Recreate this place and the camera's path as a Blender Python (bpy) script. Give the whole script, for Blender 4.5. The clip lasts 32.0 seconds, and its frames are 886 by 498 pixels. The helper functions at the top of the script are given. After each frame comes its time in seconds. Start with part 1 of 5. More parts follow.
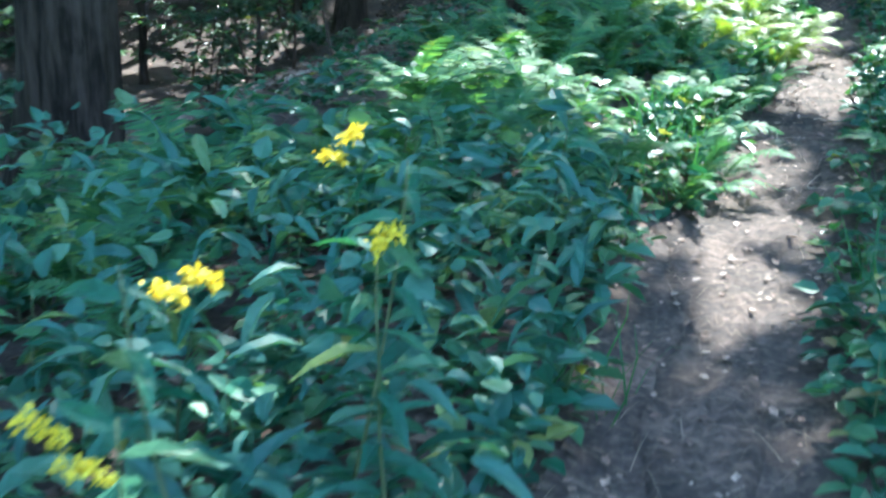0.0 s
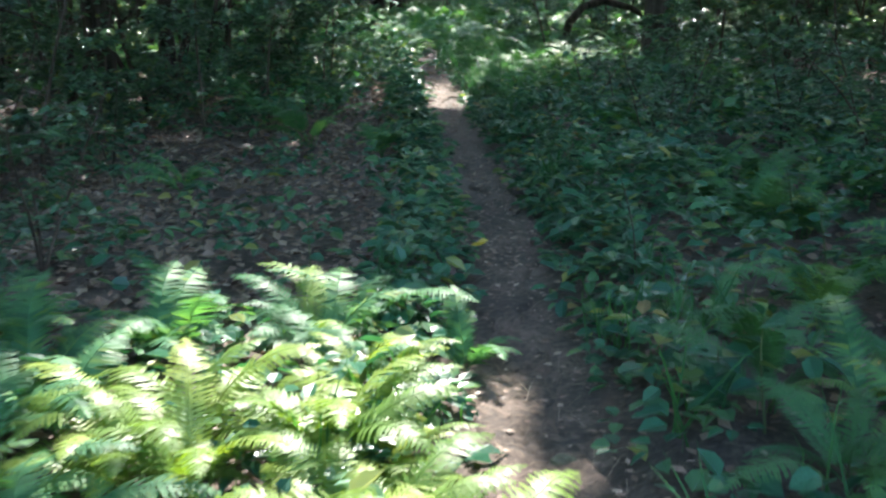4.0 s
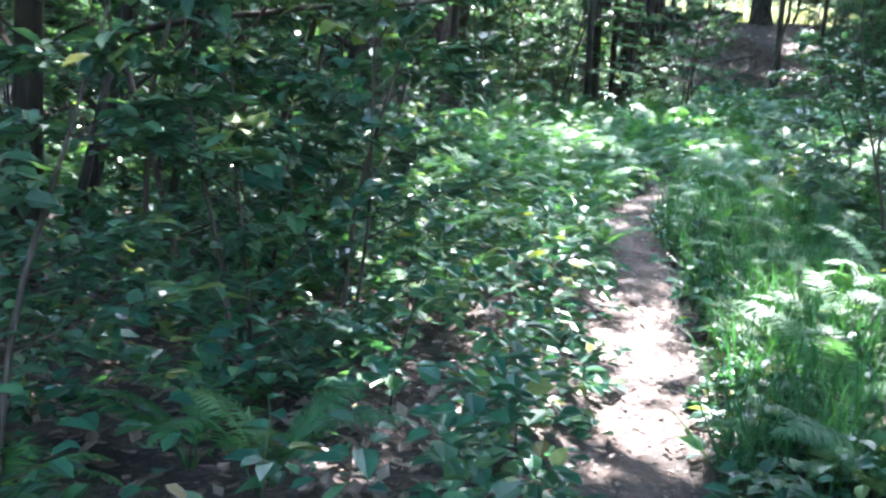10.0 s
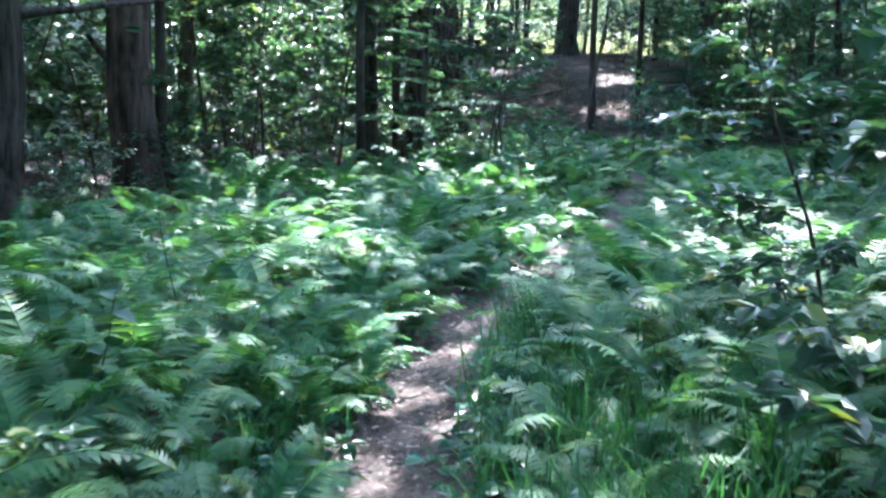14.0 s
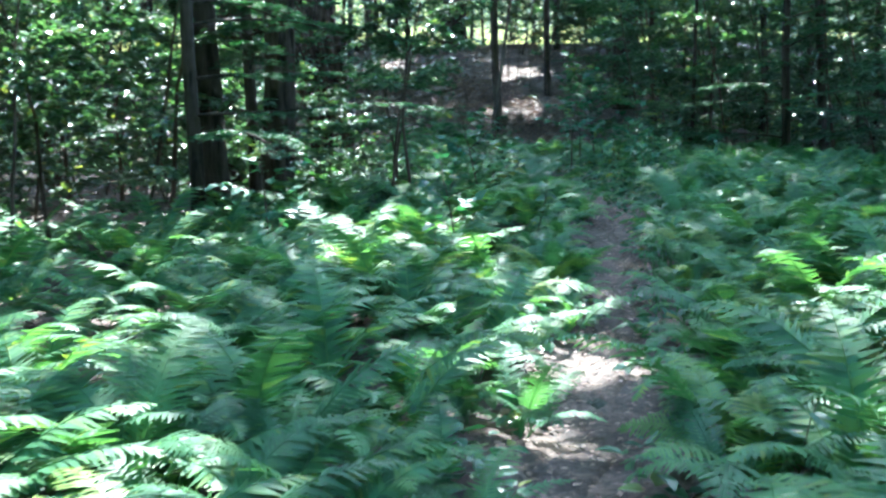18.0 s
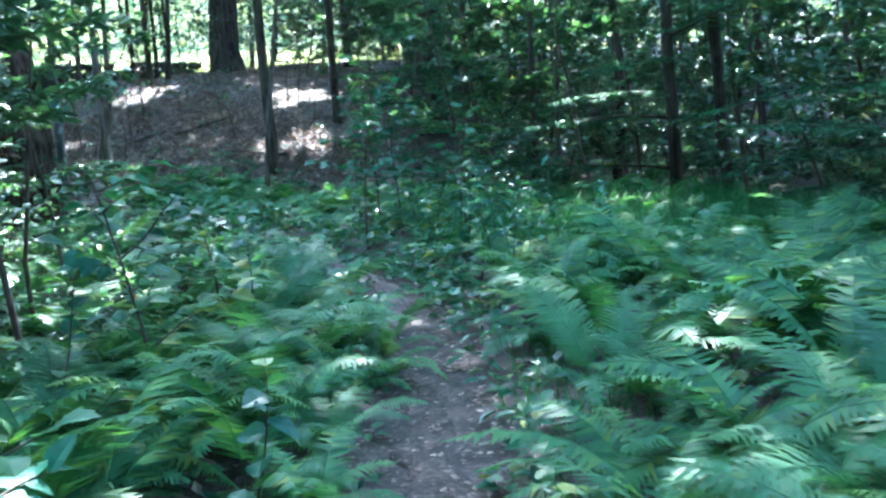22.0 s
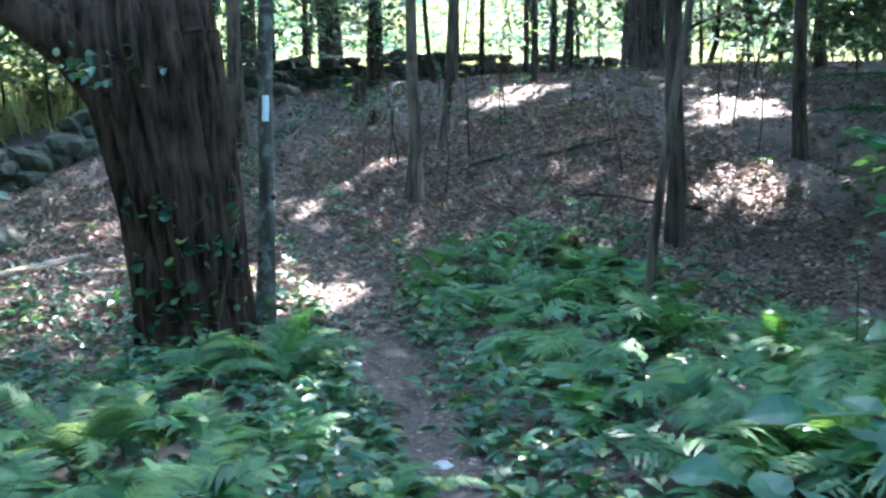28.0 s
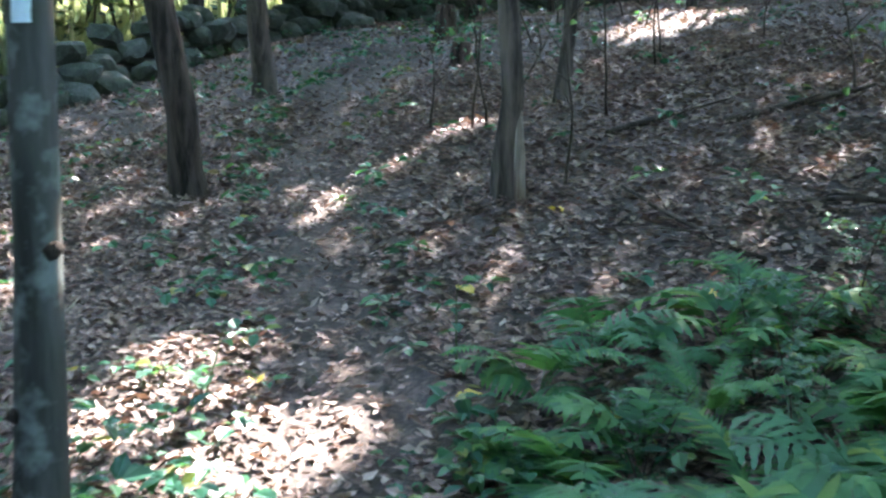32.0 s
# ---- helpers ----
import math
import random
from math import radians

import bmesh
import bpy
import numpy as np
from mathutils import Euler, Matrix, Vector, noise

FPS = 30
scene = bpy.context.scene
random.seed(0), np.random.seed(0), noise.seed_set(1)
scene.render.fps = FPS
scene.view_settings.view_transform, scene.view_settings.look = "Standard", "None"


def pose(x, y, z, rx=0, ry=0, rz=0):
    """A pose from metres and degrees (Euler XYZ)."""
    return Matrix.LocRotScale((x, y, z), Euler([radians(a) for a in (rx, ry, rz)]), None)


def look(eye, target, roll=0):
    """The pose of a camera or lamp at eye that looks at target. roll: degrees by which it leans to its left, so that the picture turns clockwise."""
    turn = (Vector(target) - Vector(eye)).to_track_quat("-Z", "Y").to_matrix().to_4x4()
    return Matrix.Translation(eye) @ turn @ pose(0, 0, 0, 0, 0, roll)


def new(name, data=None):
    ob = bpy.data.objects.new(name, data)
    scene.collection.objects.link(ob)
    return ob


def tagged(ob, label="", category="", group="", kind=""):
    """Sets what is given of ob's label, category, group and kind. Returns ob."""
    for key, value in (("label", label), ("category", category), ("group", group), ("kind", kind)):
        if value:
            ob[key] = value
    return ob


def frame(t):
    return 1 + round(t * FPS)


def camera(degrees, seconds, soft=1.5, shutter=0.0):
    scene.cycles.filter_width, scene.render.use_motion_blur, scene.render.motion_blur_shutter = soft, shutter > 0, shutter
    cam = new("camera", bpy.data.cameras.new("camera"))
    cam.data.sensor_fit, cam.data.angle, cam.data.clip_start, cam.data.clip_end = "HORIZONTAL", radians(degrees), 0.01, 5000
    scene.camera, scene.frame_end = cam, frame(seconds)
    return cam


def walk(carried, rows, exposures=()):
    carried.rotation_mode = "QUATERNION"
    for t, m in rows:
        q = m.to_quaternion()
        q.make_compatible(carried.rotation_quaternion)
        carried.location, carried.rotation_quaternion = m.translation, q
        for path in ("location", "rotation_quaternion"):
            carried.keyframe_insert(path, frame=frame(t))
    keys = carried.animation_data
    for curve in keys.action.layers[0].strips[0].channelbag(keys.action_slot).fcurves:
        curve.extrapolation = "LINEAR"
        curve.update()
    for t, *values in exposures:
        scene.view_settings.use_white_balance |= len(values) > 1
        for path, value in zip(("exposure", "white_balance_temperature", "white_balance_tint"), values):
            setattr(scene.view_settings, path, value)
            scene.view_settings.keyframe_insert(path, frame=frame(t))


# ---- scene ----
PATH = [
    (0.0, 0.000, 0.000, 1.350, 70.49, -0.24, 0.09),
    (0.5, 0.137, 0.658, 1.335, 71.69, -1.70, -0.14),
    (1.0, 0.280, 1.321, 1.349, 71.91, 0.32, -2.23),
    (1.5, 0.436, 1.963, 1.375, 71.41, -1.95, -1.75),
    (2.0, 0.545, 2.634, 1.381, 71.51, 0.16, -5.99),
    (2.5, 0.797, 3.320, 1.403, 73.67, -1.26, -12.17),
    (3.0, 0.991, 3.954, 1.407, 76.04, -1.34, -14.25),
    (3.5, 1.272, 4.551, 1.420, 76.22, 1.59, -16.19),
    (5.5, 2.457, 7.026, 1.401, 77.37, -0.74, -14.28),
    (6.0, 2.665, 7.702, 1.413, 80.35, -1.70, -9.86),
    (6.5, 2.825, 8.377, 1.416, 80.43, -3.38, -8.67),
    (7.0, 3.052, 9.028, 1.396, 81.75, -2.10, -8.44),
    (7.5, 3.248, 9.750, 1.374, 82.02, -4.42, -7.82),
    (8.0, 3.405, 10.414, 1.379, 79.96, -0.04, -8.39),
    (8.5, 3.575, 11.132, 1.420, 79.76, -1.49, -7.55),
    (9.0, 3.660, 11.801, 1.427, 83.25, -2.27, -8.30),
    (9.5, 3.826, 12.454, 1.398, 82.58, -2.21, -5.75),
    (10.0, 3.916, 13.051, 1.420, 79.70, -2.93, -4.37),
    (10.5, 4.091, 13.594, 1.415, 78.96, 4.30, -3.21),
    (11.0, 4.296, 14.254, 1.406, 80.61, -0.36, -5.25),
    (11.5, 4.468, 14.928, 1.420, 79.35, -0.75, -9.26),
    (12.0, 4.668, 15.621, 1.441, 80.86, -1.21, -8.13),
    (12.5, 4.837, 16.334, 1.459, 80.94, -2.56, -10.49),
    (13.0, 5.094, 17.055, 1.447, 80.05, -2.51, -12.55),
    (13.5, 5.253, 17.775, 1.428, 81.06, -1.81, -13.53),
    (14.0, 5.434, 18.433, 1.384, 82.07, -0.87, -13.94),
    (14.5, 5.581, 19.036, 1.363, 83.68, -2.45, -13.70),
    (16.5, 6.169, 21.447, 1.279, 82.60, 0.63, -13.72),
    (17.0, 6.282, 22.045, 1.265, 82.69, 0.80, -15.56),
    (17.5, 6.414, 22.587, 1.280, 82.96, 4.06, -18.41),
    (18.0, 6.585, 23.145, 1.324, 82.17, 1.72, -20.12),
    (18.5, 6.763, 23.740, 1.319, 85.01, 3.94, -26.25),
    (19.0, 7.034, 24.347, 1.320, 83.95, 3.03, -27.85),
    (19.5, 7.325, 24.993, 1.315, 83.97, 2.05, -28.43),
    (20.0, 7.718, 25.602, 1.311, 84.75, 2.76, -27.61),
    (20.5, 8.102, 26.220, 1.262, 85.16, 1.57, -27.46),
    (21.0, 8.459, 26.863, 1.277, 85.04, 4.52, -28.04),
    (21.5, 8.892, 27.453, 1.273, 86.34, 1.20, -26.40),
    (22.0, 9.185, 28.058, 1.306, 82.88, 4.60, -29.76),
    (22.5, 9.573, 28.692, 1.299, 83.82, 3.42, -26.39),
    (23.0, 9.891, 29.261, 1.357, 83.76, 4.23, -28.71),
    (23.5, 10.305, 29.819, 1.336, 88.45, 4.26, -28.51),
    (24.0, 10.591, 30.444, 1.334, 87.09, 1.06, -29.10),
    (24.5, 10.907, 31.009, 1.360, 87.23, 3.84, -27.05),
    (26.5, 11.937, 33.660, 1.377, 85.14, 0.45, -19.67),
    (27.0, 12.160, 34.261, 1.413, 84.67, 0.94, -17.41),
    (27.5, 12.340, 34.895, 1.477, 84.29, 0.45, -10.04),
    (28.0, 12.432, 35.507, 1.479, 84.23, 1.21, -8.10),
    (28.5, 12.651, 36.210, 1.492, 85.18, -0.04, -6.19),
    (29.0, 12.730, 36.873, 1.483, 84.73, -5.34, -3.46),
    (29.5, 12.789, 37.524, 1.520, 83.74, -5.60, -3.04),
    (30.0, 12.919, 38.133, 1.543, 82.70, -3.18, -1.63),
    (30.5, 12.962, 38.785, 1.529, 81.50, -2.26, -5.11),
    (31.0, 13.093, 39.530, 1.489, 81.46, -0.12, -3.48),
    (31.5, 13.059, 40.233, 1.473, 81.37, -0.98, -2.91),
    (32.0, 13.199, 40.960, 1.435, 81.80, 0.67, -2.33),
]
cam = camera(42.00, 32.0, soft=2.5, shutter=0.32)
EXPOSURES = [(0, 4.25, 5450, 3), (1, 4.1, 5950, 6), (2, 4.08, 5800, 8), (3, 4.08, 6300, 8), (3.5, 4.08, 6300, 8), (6, 5.35, 6050, 20), (8, 5.3, 5850, 21), (10, 5.4, 5800, 18), (13, 5.1, 5400, 18), (17, 5.05, 5500, 7), (20, 5.25, 5320, 5), (21.5, 5.6, 5200, 6), (23, 5.7, 5250, 6), (24, 5.6, 5500, 16), (27, 5.65, 5600, 13), (29, 5.6, 5850, 21), (30.5, 5.65, 5950, 20), (32, 5.55, 6100, 18)]
walk(cam, [(row[0], pose(*row[1:])) for row in PATH], exposures=EXPOSURES)
SKY_STRENGTH, SUN_STRENGTH = 0.15, 1.7

# ---- world and sun ----
SUN_DIR = Vector((0.42, 0.80, 1.10)).normalized()
world = bpy.data.worlds.new("sky")
scene.world = world
world.use_nodes = True
wn = world.node_tree.nodes
sky = wn.new("ShaderNodeTexSky")
sky.sky_type = "NISHITA"
sky.sun_disc = False
sky.sun_elevation = math.asin(SUN_DIR.z)
sky.sun_rotation = math.atan2(SUN_DIR.x, SUN_DIR.y)
world.node_tree.links.new(sky.outputs[0], wn["Background"].inputs[0])
wn["Background"].inputs[1].default_value = SKY_STRENGTH
sun_data = bpy.data.lights.new("sun", "SUN")
sun_data.energy, sun_data.angle, sun_data.color = SUN_STRENGTH, radians(0.53), (1.0, 0.94, 0.84)
sun = new("sun", sun_data)
sun.matrix_world = look((0, 0, 60), Vector((0, 0, 60)) - SUN_DIR)

rng = np.random.default_rng(7)


# ---- materials ----
def material(name):
    m = bpy.data.materials.new(name)
    m.use_nodes = True
    return m, m.node_tree.nodes, m.node_tree.links, m.node_tree.nodes["Principled BSDF"]


def ramp(nodes, stops):
    r = nodes.new("ShaderNodeValToRGB")
    e = r.color_ramp.elements
    e[0].position, e[0].color = stops[0][0], (*stops[0][1], 1)
    e[1].position, e[1].color = stops[-1][0], (*stops[-1][1], 1)
    for p, c in stops[1:-1]:
        e.new(p).color = (*c, 1)
    return r


def texture(nodes, links, kind, scale, detail=4.0, stretch=(1, 1, 1), coords="Object"):
    tc, mp = nodes.new("ShaderNodeTexCoord"), nodes.new("ShaderNodeMapping")
    mp.inputs["Scale"].default_value = stretch
    links.new(tc.outputs[coords], mp.inputs[0])
    t = nodes.new("ShaderNodeTex" + kind)
    t.inputs["Scale"].default_value = scale
    if kind == "Noise":
        t.inputs["Detail"].default_value = detail
        t.inputs["Roughness"].default_value = 0.62
    links.new(mp.outputs[0], t.inputs["Vector"])
    return t


def bump(nodes, links, height, bsdf, strength, distance):
    b = nodes.new("ShaderNodeBump")
    b.inputs["Strength"].default_value, b.inputs["Distance"].default_value = strength, distance
    links.new(height, b.inputs["Height"])
    links.new(b.outputs[0], bsdf.inputs["Normal"])


def leafy(name, stops, light=0.45, rough=0.4, island=True, through_tint=(1.25, 1.35, 0.55), spec=0.5):
    """A thin leaf: coloured leaf by leaf, glossy on top, letting light through."""
    m, n, l, bs = material(name)
    if island:
        src = n.new("ShaderNodeNewGeometry").outputs["Random Per Island"]
    else:
        src = n.new("ShaderNodeObjectInfo").outputs["Random"]
    r = ramp(n, stops)
    l.new(src, r.inputs[0])
    spots = texture(n, l, "Noise", 9.0, 5.0)
    mix = n.new("ShaderNodeMix")
    mix.data_type, mix.blend_type = "RGBA", "MULTIPLY"
    mix.inputs["Factor"].default_value = 0.7
    tone = ramp(n, [(0.25, (0.55, 0.55, 0.5)), (0.7, (1.25, 1.2, 1.15))])
    l.new(spots.outputs[0], tone.inputs[0])
    l.new(r.outputs[0], mix.inputs["A"])
    l.new(tone.outputs[0], mix.inputs["B"])
    l.new(mix.outputs["Result"], bs.inputs["Base Color"])
    bs.inputs["Roughness"].default_value = rough
    bs.inputs["Specular IOR Level"].default_value = spec
    tint = n.new("ShaderNodeMix")
    tint.data_type, tint.blend_type = "RGBA", "MULTIPLY"
    tint.inputs["Factor"].default_value = 1.0
    tint.inputs["B"].default_value = (*through_tint, 1)
    l.new(mix.outputs["Result"], tint.inputs["A"])
    tr = n.new("ShaderNodeBsdfTranslucent")
    l.new(tint.outputs["Result"], tr.inputs[0])
    ms = n.new("ShaderNodeMixShader")
    ms.inputs[0].default_value = light
    l.new(bs.outputs[0], ms.inputs[1])
    l.new(tr.outputs[0], ms.inputs[2])
    l.new(ms.outputs[0], n["Material Output"].inputs[0])
    return m


def barky(name, dark, lightc, ridge=14.0, lichen=None, strength=0.8, patch=2.3):
    m, n, l, bs = material(name)
    fur = texture(n, l, "Noise", ridge, 6.0, (1, 1, 0.13))
    big = texture(n, l, "Noise", patch, 3.0)
    r = ramp(n, [(0.40, dark), (0.60, lightc)])
    l.new(fur.outputs[0], r.inputs[0])
    mix = n.new("ShaderNodeMix")
    mix.data_type = "RGBA"
    l.new(r.outputs[0], mix.inputs["A"])
    mix.inputs["B"].default_value = (*(lichen or tuple(1.35 * c for c in lightc)), 1)
    fac = ramp(n, [(0.5, (0, 0, 0)), (0.66, (0.7, 0.7, 0.7))])
    l.new(big.outputs[0], fac.inputs[0])
    l.new(fac.outputs[0], mix.inputs["Factor"])
    l.new(mix.outputs["Result"], bs.inputs["Base Color"])
    bs.inputs["Roughness"].default_value = 0.9
    bs.inputs["Specular IOR Level"].default_value = 0.2
    bump(n, l, fur.outputs[0], bs, strength, 0.05)
    return m


def earthy(name, stops, scale, fine, strength=0.6, rough=0.95):
    m, n, l, bs = material(name)
    a, b = texture(n, l, "Noise", scale, 6.0), texture(n, l, "Noise", fine, 4.0)
    mix = n.new("ShaderNodeMath")
    mix.operation = "MULTIPLY_ADD"
    mix.inputs[1].default_value, mix.inputs[2].default_value = 0.55, 0.0
    l.new(b.outputs[0], mix.inputs[0])
    add = n.new("ShaderNodeMath")
    add.operation = "MULTIPLY_ADD"
    add.inputs[1].default_value = 0.5
    l.new(a.outputs[0], add.inputs[0])
    l.new(mix.outputs[0], add.inputs[2])
    r = ramp(n, stops)
    l.new(add.outputs[0], r.inputs[0])
    l.new(r.outputs[0], bs.inputs["Base Color"])
    bs.inputs["Roughness"].default_value = rough
    bump(n, l, add.outputs[0], bs, strength, 0.02)
    return m


FERN = leafy("fern_green", [(0.0, (0.036, 0.104, 0.054)), (0.5, (0.062, 0.162, 0.076)), (0.85, (0.092, 0.200, 0.076)), (1.0, (0.15, 0.22, 0.055))], 0.40, 0.5, island=False, spec=0.18)
FERN_BED = leafy("fern_bed_green", [(0.0, (0.034, 0.102, 0.052)), (0.5, (0.060, 0.160, 0.074)), (0.9, (0.090, 0.198, 0.074)), (1.0, (0.15, 0.22, 0.055))], 0.40, 0.5, spec=0.18)
# fern green with the look of full sun put into its paler, yellower colour
FERN_SUNLIT = leafy("sun_painted_fern_green", [(0.0, (0.085, 0.165, 0.035)), (0.6, (0.150, 0.235, 0.045)), (1.0, (0.23, 0.30, 0.075))], 0.45, 0.45, island=False, through_tint=(1.35, 1.35, 0.4), spec=0.35)
FERN_BROAD = leafy("broad_fern_green", [(0.0, (0.042, 0.122, 0.068)), (0.5, (0.066, 0.172, 0.090)), (1.0, (0.10, 0.22, 0.08))], 0.40, 0.5, island=False, spec=0.28)
LEAF = leafy("shrub_leaf_green", [(0.0, (0.028, 0.070, 0.046)), (0.6, (0.050, 0.115, 0.068)), (0.93, (0.075, 0.150, 0.078)), (1.0, (0.20, 0.22, 0.06))], 0.36, 0.34, spec=0.5)
HERB = leafy("herb_green", [(0.0, (0.018, 0.075, 0.051)), (0.6, (0.034, 0.118, 0.066)), (0.9, (0.075, 0.16, 0.073)), (0.985, (0.20, 0.22, 0.06)), (1.0, (0.20, 0.14, 0.07))], 0.34, 0.38, spec=0.35)
HERB_ONE = leafy("broad_leaf_green", [(0.0, (0.020, 0.085, 0.061)), (0.6, (0.036, 0.125, 0.076)), (0.95, (0.075, 0.165, 0.073)), (1.0, (0.20, 0.23, 0.06))], 0.36, 0.45, island=False, spec=0.22)
WEED = leafy("weed_blue_green", [(0.0, (0.030, 0.095, 0.078)), (0.6, (0.055, 0.150, 0.115)), (0.95, (0.085, 0.175, 0.10)), (1.0, (0.14, 0.20, 0.06))], 0.34, 0.45, spec=0.25)
NEEDLE = leafy("needle_green", [(0.0, (0.016, 0.065, 0.040)), (1.0, (0.034, 0.105, 0.056))], 0.3, 0.5, spec=0.2)
CANOPY = leafy("canopy_leaf_green", [(0.0, (0.022, 0.080, 0.030)), (1.0, (0.055, 0.140, 0.042))], 0.45, 0.5, spec=0.3)
FAR_LEAF = leafy("far_leaf_green", [(0.0, (0.026, 0.068, 0.042)), (0.7, (0.055, 0.115, 0.062)), (1.0, (0.13, 0.18, 0.085))], 0.38, 0.36, through_tint=(1.2, 1.25, 0.7))
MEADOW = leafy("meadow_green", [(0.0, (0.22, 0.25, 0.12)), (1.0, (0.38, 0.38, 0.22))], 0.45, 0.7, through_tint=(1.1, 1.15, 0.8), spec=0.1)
# lit copy of the leaf greens: the field's sunlight is painted in as paleness
EDGE_LEAF = leafy("sun_painted_leaf_green", [(0.0, (0.15, 0.19, 0.10)), (1.0, (0.30, 0.33, 0.19))], 0.5, 0.7, through_tint=(1.15, 1.2, 0.75), spec=0.1)
GRASS = leafy("grass_green", [(0.0, (0.022, 0.095, 0.042)), (1.0, (0.052, 0.155, 0.05))], 0.4, 0.5, spec=0.2)
LITTER = leafy("dry_leaf_brown", [(0.0, (0.072, 0.042, 0.030)), (0.4, (0.145, 0.090, 0.066)), (0.8, (0.22, 0.155, 0.120)), (1.0, (0.32, 0.25, 0.20))], 0.10, 0.6, through_tint=(1.1, 0.9, 0.7))
STRAW = leafy("dry_straw", [(0.0, (0.06, 0.042, 0.030)), (0.7, (0.17, 0.13, 0.095)), (1.0, (0.36, 0.30, 0.23))], 0.08, 0.7, through_tint=(1.1, 0.9, 0.7), spec=0.15)
YELLOW_LEAF = leafy("yellow_leaf", [(0.0, (0.55, 0.36, 0.06)), (1.0, (0.62, 0.50, 0.10))], 0.3, 0.5)
FLOWER = leafy("goldenrod_yellow", [(0.0, (0.70, 0.56, 0.02)), (1.0, (0.80, 0.68, 0.06))], 0.35, 0.6, through_tint=(1.1, 1.0, 0.5))
BARK = barky("dark_bark", (0.013, 0.010, 0.007), (0.062, 0.046, 0.034))
BARK_RED = barky("reddish_bark", (0.020, 0.012, 0.009), (0.095, 0.060, 0.043), 11.0)
BARK_OLD = barky("gnarled_grey_bark", (0.008, 0.0045, 0.0032), (0.084, 0.052, 0.037), 20.0, (0.11, 0.074, 0.056), 1.0)
BARK_SMOOTH = barky("grey_smooth_bark", (0.050, 0.047, 0.040), (0.165, 0.160, 0.14), 9.0, (0.30, 0.33, 0.29), 0.35)
BARK_MOTTLED = barky("mottled_smooth_bark", (0.035, 0.034, 0.028), (0.115, 0.11, 0.092), 5.0, (0.25, 0.27, 0.235), 0.3, 9.0)
BARK_GREY = barky("grey_brown_bark", (0.028, 0.022, 0.017), (0.112, 0.087, 0.067), 13.0)
TWIG = barky("twig_brown", (0.032, 0.023, 0.017), (0.088, 0.064, 0.048), 22.0, strength=0.3)
STEM_GREEN = barky("green_stem", (0.05, 0.075, 0.03), (0.11, 0.13, 0.06), 20.0, strength=0.2)
DEADWOOD = barky("dead_pale_wood", (0.16, 0.125, 0.095), (0.36, 0.30, 0.23), 16.0)
SOIL = earthy("forest_soil", [(0.36, (0.013, 0.009, 0.007)), (0.52, (0.046, 0.032, 0.025)), (0.66, (0.12, 0.088, 0.068))], 4.0, 38.0, 0.9)
DIRT = earthy("trail_dirt", [(0.38, (0.012, 0.009, 0.007)), (0.50, (0.040, 0.027, 0.020)), (0.66, (0.112, 0.078, 0.060))], 3.4, 30.0, 1.0)
DISTANT = earthy("distant_woods_green", [(0.34, (0.020, 0.045, 0.016)), (0.52, (0.070, 0.120, 0.040)), (0.66, (0.15, 0.20, 0.065))], 0.35, 2.2, 1.0)
STONE = earthy("lichen_stone", [(0.36, (0.014, 0.018, 0.011)), (0.52, (0.042, 0.048, 0.030)), (0.70, (0.12, 0.12, 0.10))], 3.2, 30.0, 0.7)
PALE_STONE = earthy("pale_stone", [(0.34, (0.22, 0.21, 0.20)), (0.62, (0.42, 0.41, 0.39))], 5.0, 40.0, 0.4, 0.8)
BLAZE = earthy("pale_blue_paint", [(0.3, (0.50, 0.60, 0.64)), (0.6, (0.70, 0.78, 0.80))], 6.0, 60.0, 0.2, 0.6)


# ---- mesh helpers ----
def mesh(name, verts, faces, mat, shade=True):
    """A mesh from an (n, 3) array and one or more index arrays of equal-sided faces."""
    if not isinstance(faces, (list, tuple)):
        faces = [faces]
    faces = [np.asarray(f, dtype=np.int32) for f in faces if len(f)]
    me = bpy.data.meshes.new(name)
    loops = np.concatenate([f.ravel() for f in faces])
    sizes = np.concatenate([np.full(len(f), f.shape[1], dtype=np.int32) for f in faces])
    starts = np.concatenate([[0], np.cumsum(sizes)[:-1]]).astype(np.int32)
    me.vertices.add(len(verts))
    me.vertices.foreach_set("co", np.asarray(verts, dtype=np.float32).ravel())
    me.loops.add(len(loops))
    me.loops.foreach_set("vertex_index", loops)
    me.polygons.add(len(sizes))
    me.polygons.foreach_set("loop_start", starts)
    me.polygons.foreach_set("loop_total", sizes)
    me.polygons.foreach_set("use_smooth", np.full(len(sizes), shade))
    me.materials.append(mat)
    me.update(calc_edges=True)
    return me


def put(name, me, parent=None, m=None, label=""):
    ob = new(name, me)
    if parent is not None:
        ob.parent = parent
    if m is not None:
        ob.matrix_basis = m
    if label:
        ob["label"] = label
    return ob


def scatter(tv, tf, mats, places):
    """Copies of the template (tv, tf) under n 3x3 matrices at n places, as one set of arrays."""
    n, k = len(places), len(tv)
    v = np.einsum("nij,kj->nki", mats, tv) + places[:, None, :]
    f = [(np.asarray(q)[None] + (np.arange(n) * k)[:, None, None]).reshape(-1, np.asarray(q).shape[1]) for q in tf]
    return v.reshape(-1, 3), f


def joined(sets):
    """Several (verts, [faces]) as one."""
    vs, by, off = [], {}, 0
    for v, fs in sets:
        vs.append(v)
        for f in fs:
            f = np.asarray(f)
            by.setdefault(f.shape[1], []).append(f + off)
        off += len(v)
    return np.concatenate(vs), [np.concatenate(f) for f in by.values()]


